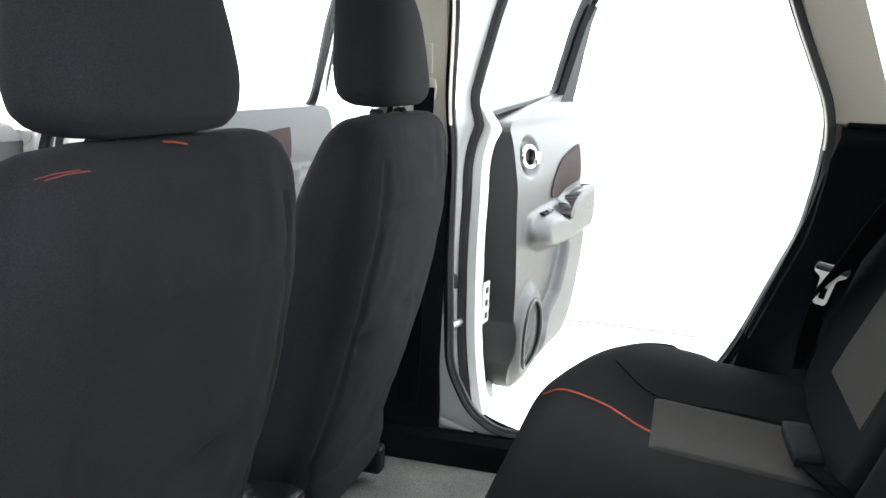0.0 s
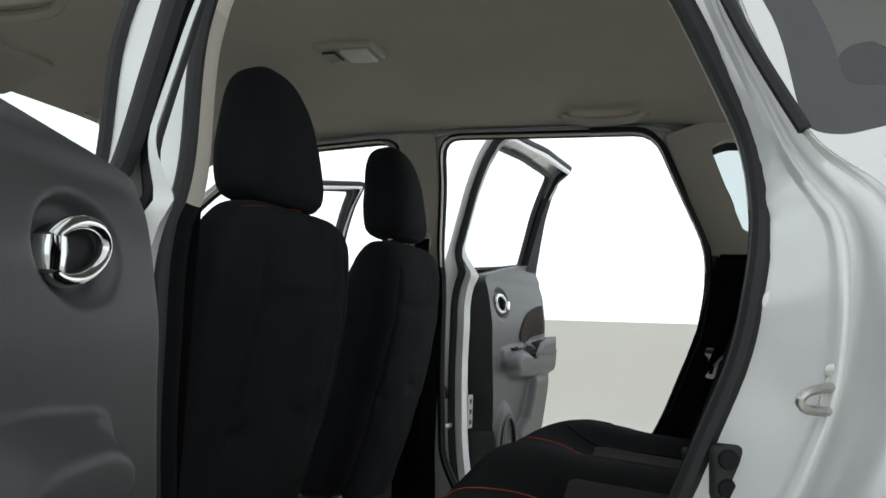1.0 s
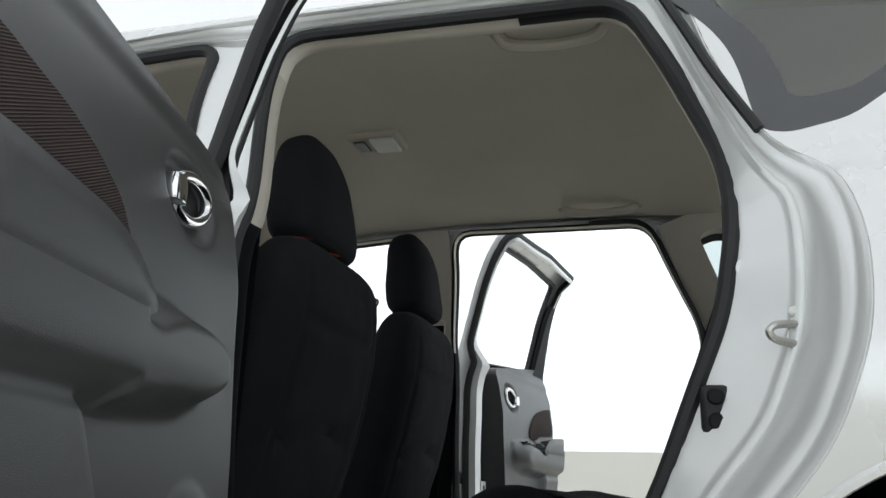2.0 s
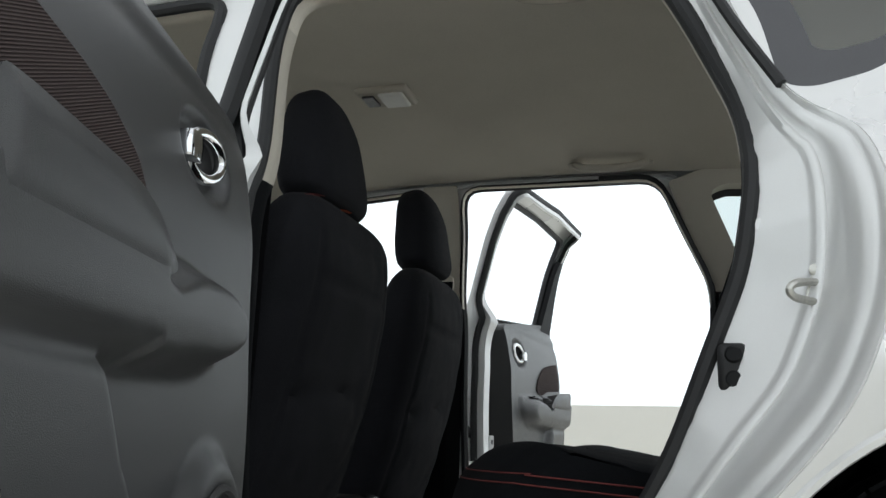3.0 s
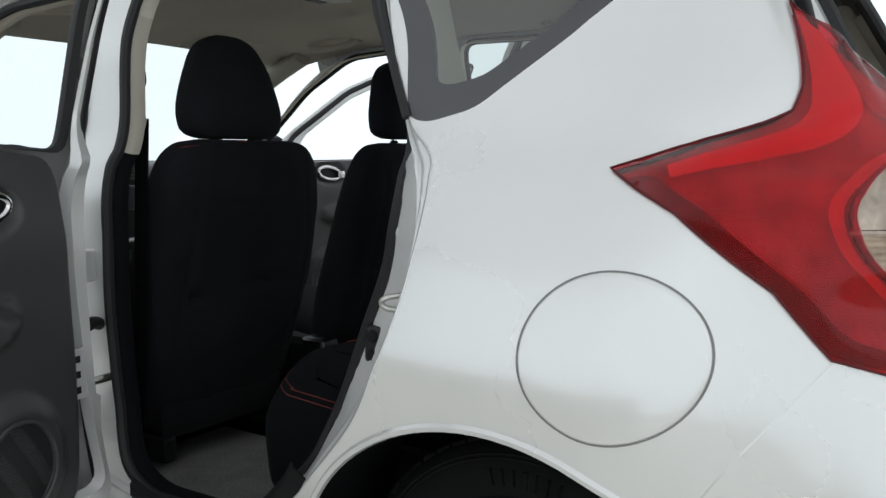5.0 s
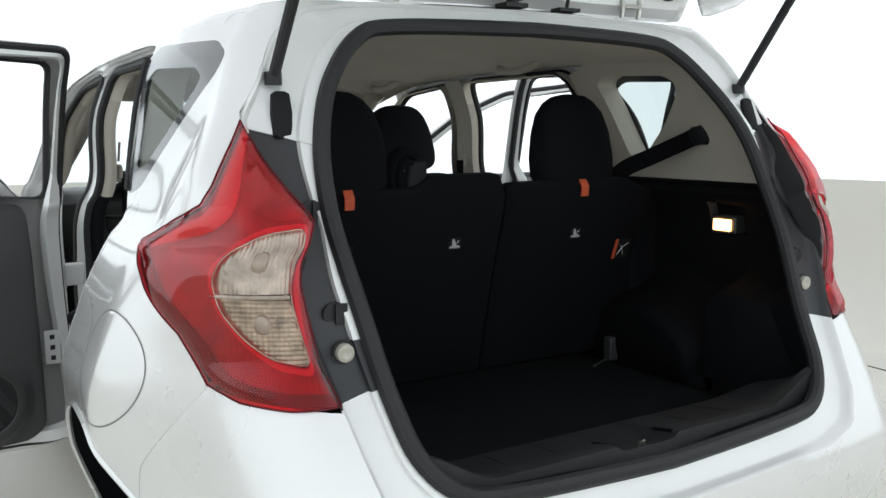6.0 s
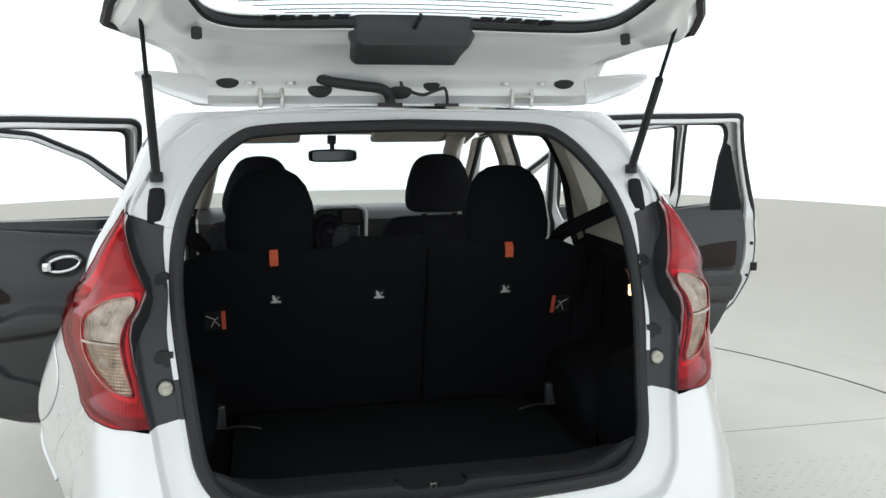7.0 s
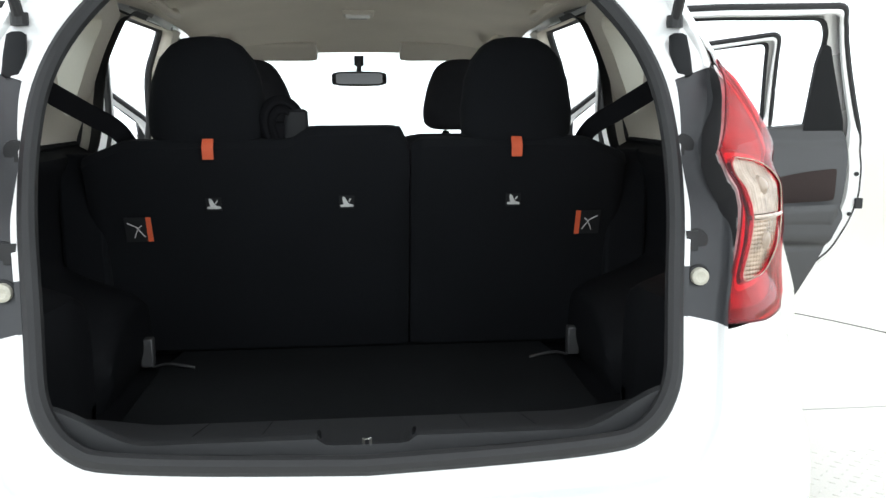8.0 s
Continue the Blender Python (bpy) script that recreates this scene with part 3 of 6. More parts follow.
halves = {"bumper": [], "upper": [], "lower": [], "seal": []}
for sign in (-1, 1):
    door_edge = near_at(DOORS_OUT, ((.46, 1.445), (.458, .38)))
    outline = [on_side(*p) for p in door_edge]
    outline += [on_side(*p) for p in arch_line(0, 12, 137)]
    outline += [tuple(p) for p in LAMP_LOW[2:]]
    outline += [tuple(p) for p in LAMP_TOP]
    outline += [on_rear(x, z) for x, z in HATCH_LINE[::-1] if z > 1.26 and x > .43] + [on_rear(.42, 1.487), on_side(-.07, 1.478), on_side(.2, 1.478)]
    glass = [on_side(*p) for p in QUARTER_GLASS]
    q = part("quarter_panel", sheet(outline, mirrored(round_rear, sign), .022, [np.array(glass)]), PAINT, car, "white metallic quarter panel")
    thick(q, .004)
    # bumper: below the lamps, round the rear, to the middle
    low = [on_side(*p) for p in arch_line(0, 137.25, 186, 12)]
    bump = low + [on_side(-.38, .2), on_side(-.44, .16), (-ARC, .16)] + [on_rear(0, z) for z in np.linspace(.16, .51, 18)] + [on_rear(x, z) for x, z in HATCH_LINE[::-1] if z < .776]
    bump += [(s, z + .006) for s, z in LAMP_LOW[:2]] + [(LAMP_LOW[2][0] - .002, LAMP_LOW[2][1] - .001)]
    halves["bumper"].append(sheet(bump, mirrored(round_rear, sign), .022))
    # white flange behind the seam of wing and bumper
    ends = np.array([LAMP_LOW[2], on_side(*arch_line(0, 137.1, 137.2, 2)[0])])
    seam = round_rear(np.array([ends[0] + (ends[1] - ends[0]) * t for t in np.linspace(0, 1, 24)])) * (sign, 1, 1)
    part("seam_flange", tube(seam - np.array([sign * .0085, 0, 0]), .007, 8), PAINT, car)
    # door frame
    edge_rows, last = frame_rows()
    spread_out = np.interp([f for f, d in STEPS], (0, .008, .016, .027, .041, .047, .056, .066, .078), (1, .95, .86, .70, .45, .26, .10, .03, 0))
    jamb = rings([list(side_shape(sign, lambda p, d=d, k=k: d - k * flare(p[:, 0], p[:, 1]))(r)) for (r, d), k in zip(edge_rows, spread_out)], True, False)
    flat = sheet(last, side_shape(sign, jamb_depth), .025, [REAR_HOLE, FRONT_HOLE])
    inner = [v for v in flat.verts if not v.is_boundary]
    for _ in range(4):
        bmesh.ops.smooth_vert(flat, verts=inner, factor=.5, use_axis_x=True, use_axis_y=False, use_axis_z=False)
    thick(part("door_frame", joined([jamb, flat], .0006, 9), JAMB, car, "white pressed door frame with ridges", 80), .003, -1, 80)
    for hole, tag in ((REAR_HOLE, 0), (FRONT_HOLE, 1)):
        line = spread(hole, .02)
        line3 = np.stack([sign * (half(line[:, 0], line[:, 1]) - seal_in(line[:, 1])), line[:, 0], line[:, 1]], 1)
        door_seal = part("door_seal", tube(line3, .012, 8, True, 1.0), RUBBER, car, "black rubber door seal")
        if tag == 0:
            # wide lip of the seal over the rear pillar's lining
            near = [k for k in range(len(line)) if line[k, 0] < .62 and line[k, 1] > .62]
            first = next(k for k in near if k - 1 not in near)
            near = [(first + k) % len(line) for k in range(len(near))]
            lip = line3[near]
            ahead = np.stack([np.zeros(len(near)), *((line.mean(0) - line[near]) / np.linalg.norm(line.mean(0) - line[near], axis=1)[:, None]).T], 1)
            lip_rows = [lip + ahead * a + np.array([-sign * d, 0, 0]) for a, d in ((.004, .0), (.009, .012), (.010, .030), (.006, .050), (-.004, .058))]
            thick(part("seal_lip", rings([list(r) for r in lip_rows], False), RUBBER, door_seal), .002)
        trim_ring(hole, sign, 1.03, 1.34, 1, "pillar_trim", BEIGE)
        trim_ring(hole, sign, 1.03, 1.34, -1, "pillar_trim", BEIGE)
        trim_ring(hole, sign, 1.34, 1.6, 0, "roof_side_trim", HEADLINER)
        trim_ring(hole, sign, .2, 1.03, 0, "sill_trim", CARGO_PLASTIC)
    # centre pillar's inner lining, beige above and black below, and the lining along the sill
    for z0, z1, mat, name, label in ((.965, 1.42, BEIGE, "pillar_lining", "beige upper lining of the centre pillar"), (.27, .962, CARGO_PLASTIC, "pillar_lining", "dark lower lining of the centre pillar")):
        ol = corner_line([(1.056, z0), (1.056, z1), (1.168, z1), (1.168, z0)] if z0 > .5 else [(1.056, z0), (1.056, z1), (1.225, z1), (1.27, .90), (1.325, .72), (1.35, .45), (1.375, z0)], .004)
        thick(part(name, sheet(ol, side_shape(sign, lambda p: seal_in(p[:, 1]) + .030), .03), mat, car, label), .006, -1)
    sill = [[(sign * x, y, z) for x, z in ((.752, .20), (.752, .296), (.742, .312), (.722, .314), (.702, .300), (.690, .262), (.684, .20))] for y in np.linspace(.58, 2.15, 20)]
    part("sill_lining", rings(sill, False), CARGO_PLASTIC, car, "black plastic lining along the sill")
    # cant rail above the doors, up to the roof
    rail = []
    ys = np.linspace(-.07, 1.75, 40)
    for k in range(6):
        t = k / 5
        rail.append([(sign * float(half(y, zz) if True else 0), y, zz) for y in ys for zz in
                     [float((1 - t) * np.interp(y, [-.07, .30, .46, .75, 1.2, 1.55, 1.75], [1.43, 1.43, 1.446, 1.451, 1.441, 1.407, 1.34]) + t * (ROOF(y) - .045))]])
    thick(part("roof_rail", rings(rail, False), PAINT, car, "white roof side rail"), .004)

    # quarter window
    frame_in = QUARTER_GLASS.mean(0) + (QUARTER_GLASS - QUARTER_GLASS.mean(0)) * np.array([.70, .66]) + np.array([.0, -.005])
    shape = mirrored(round_rear, sign)
    qw = part("quarter_window", sheet(np.array([on_side(*p) for p in QUARTER_GLASS]), shape, .014, [np.array([on_side(*p) for p in frame_in])]), FRIT, car, "black-bordered quarter window")
    thick(qw, .005)
    part("pane", sheet(np.array([on_side(*p) for p in frame_in]), shape, .05), TINTED, qw, "tinted clear pane")
    # rubber strip along the front edge of the quarter window
    edge = np.array([(.375, 1.405), (.30, 1.222), (.240, 1.10)])
    edge = smooth_line(edge, 8)
    part("window_strip", tube(np.stack([sign * (half(edge[:, 0], edge[:, 1]) + .001), edge[:, 0], edge[:, 1]], 1), .008, 6), RUBBER, qw)

    # tail lamp: shells pushed out of the skin
    def lamp_shape(p, out=0.010, border=LAMP, soft=.02, base=.004):
        q = round_rear(p)
        e = 0.004
        du, dv = round_rear(p + (e, 0)) - q, round_rear(p + (0, e)) - q
        nrm = np.cross(dv, du)
        nrm = nrm / (np.linalg.norm(nrm, axis=1)[:, None] + 1e-9)
        nrm *= np.sign((nrm * np.array([1, -.6, 0])).sum(1))[:, None]
        q[:, 1] += LAMP_PUSH(p[:, 1]) * step_up(-p[:, 0], .15, .25) * step_up(gap_to(p, LAMP_TOP, False), 0, .045)
        ridge = gap_to(p, LAMP_TOP, False)
        fold = .006 * np.exp(-((ridge - .030) / .014) ** 2) - .003 * np.exp(-((ridge - .062) / .016) ** 2)
        return q + nrm * (base + (out + fold) * step_up(gap_to(p, border), 0, soft))[:, None]

    lens = corner_line([(-.212, .985), (-.235, 1.034), (-.28, 1.054), (-.366, 1.064), (-.356, .96), (-.390, .838), (-.315, .853), (-.268, .885), (-.225, .93)], .02)
    lens = spread(lens, .004)
    lamp = part("tail_lamp", sheet(LAMP, mirrored(lamp_shape, sign), .012, [lens]), RED_COVER, car, "red tail lamp with clear ribbed lens")
    thick(lamp, .003)
    foil = LAMP.mean(0) + (LAMP - LAMP.mean(0)) * .988
    inside_lamp = lambda p, b: lamp_shape(p, 0, base=b)

    def prisms(p):
        q = inside_lamp(p, -.010)
        q[:, 1] -= .0016 * np.abs(np.sin(p[:, 1] * math.pi / .011)) + .0016 * np.abs(np.sin(p[:, 0] * math.pi / .013))
        return q
    thick(part("reflector", sheet(foil, mirrored(prisms, sign), .004, [lens]), LAMP_FOIL, lamp, "prismatic reflector behind the red cover"), .003)
    ring = spread(LAMP, .01)
    part("lamp_housing", rings([list(mirrored(lambda p, b=b: lamp_shape(p, 0, base=b), sign)(ring)) for b in (-.008, -.03, -.06)], True, False), RUBBER, lamp, "black side of the lamp housing")

    way = smooth_line(LAMP_TOP, 5)
    across = np.gradient(way, axis=0)
    across = np.stack([across[:, 1], -across[:, 0]], 1) / np.linalg.norm(across, axis=1)[:, None]
    across *= 1 if inside([way[12] + across[12] * .01], LAMP)[0] else -1
    taper = np.sin(np.linspace(.12, math.pi - .12, len(way))) ** .5
    strip_line = np.concatenate([way + across * .012 + (0, -.004), (way + across * (.012 + .030 * taper)[:, None] + (0, -.004))[::-1]])[3:-3]
    thick(part("light_strip", sheet(strip_line, mirrored(lambda p: inside_lamp(p, -.003), sign), .008), LAMP_WHITE, lamp, "bright light guide behind the red cover"), .003)
    field = corner_line([(-.232, 1.205), (-.33, 1.115), (-.368, 1.085), (-.30, 1.078), (-.238, 1.105), (-.226, 1.15)], .012)
    thick(part("inner_field", sheet(field, mirrored(lambda p: inside_lamp(p, -.004), sign), .010), LAMP_FOIL, lamp, "smooth inner field of the lamp"), .003)
    part("lamp_border", tube(mirrored(lambda p: lamp_shape(p, .010), sign)(spread(LAMP, .01)), .0018, 6, True), EDGE_RED, lamp, "dark border of the lamp")

    def lens_shape(p):
        q = lamp_shape(p, .004)
        upper = p[:, 1] >= .955
        s = np.where(upper, .0024 * np.abs(np.sin(p[:, 0] * math.pi / .0085)), .0018 * np.abs(np.sin(p[:, 1] * math.pi / .0078)) + .0010 * np.abs(np.sin(p[:, 0] * math.pi / .0100)))
        q[:, 1] -= s - .006
        return q
    for name, keep, mat, label in (("reversing_lens", lens[:, 1] > .957, CLEAR_LENS, "clear ribbed reversing lens"), ("turn_lens", lens[:, 1] <= .953, AMBER_LENS, "clear ribbed turn lens over an amber bulb")):
        k = int(np.argmax(keep & ~np.roll(keep, 1)))
        piece = np.roll(lens, -k, 0)[:int(keep.sum())]
        thick(part(name, sheet(piece, mirrored(lens_shape, sign), .0026), mat, lamp, label), .004)
    dv = np.array([(s, .955) for s in np.linspace(-.210, -.355, 14)])
    part("lens_divider", tube(mirrored(lambda p: lamp_shape(p, .006), sign)(dv), .004, 6), CLEAR_LENS, lamp)
    rim = spread(lens, .01)
    for bs, bz, br, tone in ((-.300, .912, .017, "turn_bulb"), (-.290, 1.012, .017, "reversing_bulb")):
        dome = [[(bs + br * q * math.cos(t), bz + br * q * math.sin(t)) for t in np.linspace(0, 2 * math.pi, 20, endpoint=False)] for q in (1.0, .8, .4, .03)]
        part(tone, rings([list(mirrored(lambda p, h=h: lamp_shape(p, h), sign)(np.array(d))) for d, h in zip(dome, (.0005, .0045, .0062, .0068))]), BULB, lamp, "dim bulb behind the ribbed lens")
    part("lens_rim", tube(mirrored(lambda p: lamp_shape(p, .008), sign)(rim), .0016, 6, True), CLEAR_LENS, lamp)
    band = corner_line([(-.010, 1.016), (-.078, .962), (-.148, .872), (-.180, .806), (-.24, .790), (-.33, .783), (-.425, .783), (-.422, .800), (-.33, .803), (-.25, .812), (-.205, .826), (-.172, .885), (-.098, .980), (-.045, 1.022)], .02)
    thick(part("lower_band", sheet(band, mirrored(lambda p: inside_lamp(p, -.003), sign), .010), LAMP_DARK, lamp, "dark border band of the lamp"), .003)
    guide = lens
    step = guide - lens.mean(0)
    step /= np.linalg.norm(step, axis=1)[:, None]
    out = [guide + step * k for k in (.004, .016)]
    soft = [list(mirrored(lambda p: inside_lamp(p, -.004), sign)(o)) for o in out]
    part("light_guide", rings(soft, True, False), LAMP_WHITE, lamp, "bright light guide round the clear lens")

    # inner frame of the tailgate opening: skin edge to seal
    a = spread(HATCH_LINE, .012, False)
    b = spread(smooth_line(SEAL, 6), .012, False)
    ta, tb = (np.r_[0, np.cumsum(np.linalg.norm(np.diff(q, axis=0), axis=1))] for q in (a, b))
    t = np.linspace(0, 1, 110)
    a, b = (np.stack([np.interp(t, q / q[-1], c[:, k]) for k in (0, 1)], 1) for q, c in ((ta, a), (tb, b)))
    rows = []
    for k, (f, deep) in enumerate(((0, 0), (.03, .003), (.06, .010), (.10, .022), (.16, .027), (.55, .028), (.70, .028), (.72, .017), (.92, .016), (1, .020))):
        c = a * (1 - f) + b * f
        rows.append(np.stack([sign * c[:, 0], np.array([rear_at(x, z) for x, z in c]) + deep, c[:, 1]], 1))
    zline = (a[:, 1] + b[:, 1]) / 2

    def strip(keep, first=0, last=10):
        bm = bmesh.new()
        vs = [[bm.verts.new(p) for p in row] for row in rows[first:last]]
        for p, q in zip(vs, vs[1:]):
            for i in range(len(p) - 1):
                if keep(zline[i]):
                    bm.faces.new((p[i], p[i + 1], q[i + 1], q[i]))
        bmesh.ops.delete(bm, geom=[v for v in bm.verts if not v.link_faces], context="VERTS")
        return bm
    halves["upper"].append(strip(lambda z: z > 1.225))
    halves["lower"].append(strip(lambda z: z <= .79))
    panel = thick(part("lamp_panel", strip(lambda z: .79 < z <= 1.225, 0, 7), LAMP_PANEL, car, "dark grey panel beside the tail lamp"), .003)
    thick(part("frame_edge", strip(lambda z: .885 < z <= 1.225, 6, 10), JAMB, car, "white frame edge"), .003)
    thick(part("panel_foot", strip(lambda z: .79 < z <= .885, 6, 10), LAMP_PANEL, panel, "dark grey foot of the lamp panel"), .003)
    seal3 = rows[-1] + np.array([0, -.006, 0])
    halves["seal"].append(seal3)

thick(part("bumper", joined(halves["bumper"]), PAINT, car, "white painted rear bumper"), .004)
thick(part("tailgate_frame", joined(halves["upper"]), JAMB, car, "white tailgate opening frame"), .003)
thick(part("tailgate_frame", joined(halves["lower"]), JAMB, car, "white tailgate opening frame"), .003)
seal_loop = np.concatenate([halves["seal"][0], halves["seal"][1][::-1][1:-1]])
part("tailgate_seal", tube(seal_loop, .017, 10, True), RUBBER, car, "black rubber tailgate seal")

# roof and headliner
def roof_grid(lift, edge, y0, y1, drop=.062, nx=24, ny=40):
    rows = []
    for y in np.linspace(y0, y1, ny):
        w = float(half(y, ROOF(y) - .045)) - edge
        rows.append([(x, y, float(ROOF(y)) - lift - drop * (abs(x) / w) ** 2.6) for x in np.linspace(-w, w, nx)])
    return rings(rows, False)


thick(part("roof", roof_grid(0, 0, -.165, 2.0, .045), PAINT, car, "white painted steel roof"), .004)
thick(part("headliner", roof_grid(.045, .02, -.13, 1.93, .055), HEADLINER, car, "beige fabric headliner"), .006)

# ---------------------------------------------------------------- doors
def skirt(bm, sign, d):
    """Turns the free edges of a panel outwards by d, to give it thickness at its border."""
    edges = [e for e in bm.edges if len(e.link_faces) == 1]
    made = bmesh.ops.extrude_edge_only(bm, edges=edges)["geom"]
    bmesh.ops.translate(bm, verts=[v for v in made if isinstance(v, bmesh.types.BMVert)], vec=(sign * d, 0, 0))
    return bm


def swing(ob, sign, pivot, degrees):
    """Opens a door about its upright hinge line."""
    px, py = sign * pivot[0], pivot[1]
    ob.matrix_basis = Matrix.Translation((px, py, 0)) @ Matrix.Rotation(radians(sign * degrees), 4, "Z") @ Matrix.Translation((-px, -py, 0))


REAR_DOOR = corner_line([(1.09, .29), (1.088, 1.0), (1.085, 1.478), (.70, 1.492), (.293, 1.491), (.268, 1.44), (.175, 1.17), (.125, 1.035), (.100, .94),
                         (.103, .83), (.132, .735), (.195, .625), (.354, .49), (.467, .387), (.57, .317), (.70, .283), (1.0, .27)], .035)
REAR_WINDOW = corner_line([(1.035, 1.035), (1.03, 1.428), (.70, 1.442), (.355, 1.440), (.33, 1.40), (.325, 1.16), (.325, 1.09)], .03)
REAR_TRIM = corner_line([(.965, .36), (.955, 1.025), (.60, 1.065), (.235, 1.105), (.210, 1.01), (.215, .94), (.237, .80), (.268, .735), (.325, .615), (.395, .49), (.46, .42),
                         (.60, .345), (.72, .325), (.92, .325)], .04)
FRONT_DOOR = corner_line([(1.095, .29), (1.095, 1.0), (1.10, 1.477), (1.55, 1.428), (1.80, 1.316), (2.05, 1.12), (2.22, .94), (2.225, .6), (2.19, .33), (2.1, .275)], .035)
FRONT_WINDOW = corner_line([(1.15, 1.0), (1.155, 1.429), (1.54, 1.385), (1.78, 1.276), (2.02, 1.08), (2.08, .985)], .03)
FRONT_TRIM = corner_line([(1.14, .33), (1.14, 1.01), (1.6, .995), (2.10, .98), (2.13, .6), (2.08, .36), (1.9, .32)], .04)
TRIM_BASE = knots([.25, .34, .42, .55, .66, .72, .80, .90, .98, 1.07], [.092, .116, .140, .154, .156, .154, .150, .143, .120, .055])
ARM_TOP = knots([.20, .43, .506, .62, .759, .80, .842], [.80, .796, .795, .793, .787, .784, .776])
ARM_LOW = knots([.20, .43, .62, .70, .762, .81, .842], [.668, .671, .676, .680, .685, .692, .702])
GRIP = knots([.20, .54, .565, .59, .616, .673, .75, .822, .85], [.80, .76, .753, .762, .772, .777, .777, .774, .768])
LID = corner_line([(.563, .754), (.539, .776), (.506, .795), (.472, .805), (.434, .812), (.30, .82), (.262, .82), (.275, .742), (.425, .742), (.530, .742)], .012)


def trim_depth(off):
    """Relief of a door's inner panel: armrest with grip, pocket and loudspeaker; off moves it from the rear door's place."""
    def at(p):
        y, z = p[:, 0] - off, p[:, 1]
        d = TRIM_BASE(z)
        # armrest: a shelf behind the grip and a fuller front below it
        top, low, grip = ARM_TOP(y), ARM_LOW(y), np.where(y > .54, GRIP(y), ARM_TOP(y))
        nose = step_up(.840 - 8 * (z - .742) ** 2 - y, -.004, .020)
        under = step_up((z - low) / (1 - .5 * step_up(y, .68, .80)), -.004, .05) ** .7
        shelf = step_up(top - z, -.001, .008) * under * nose
        d = d + .011 * shelf
        # rounded body of the grip, ending in a blunt nose
        mid, tall = (grip + low) / 2 - .002, (grip - low) / 2 + .013
        reach = np.sqrt(((z - mid) / tall) ** 2 + (np.clip(y - .70, 0, 1) / .148) ** 2)
        d = d + .042 * (1 - step_up(reach, .45, 1.0))
        # pocket with a slanting front edge under a ledge
        edge = np.interp(z, [.33, .42, .485, .50, .531, .593, .651, .69], [.72, .71, .69, .66, .581, .529, .497, .470])
        d = d + .030 * step_up(edge - y, -.012, .022) * (1 - step_up(z, .655, .683)) * step_up(z, .33, .40)
        # loudspeaker
        r = np.sqrt(((y - .805) / .86) ** 2 + (z - .462) ** 2)
        d = d + .020 * (1 - step_up(r, .108, .150)) - .010 * (1 - step_up(r, .088, .097)) + .006 * (1 - step_up(r, .02, .085))
        # cup of the inner handle
        r = np.sqrt(((y - .782) / 1.6) ** 2 + (z - .934) ** 2)
        d = d - .018 * (1 - step_up(r, .040, .056))
        # front face falls away towards the hinge
        return .04 + (d - .04) * step_up(1.05 - y, -.02, .10)
    return at


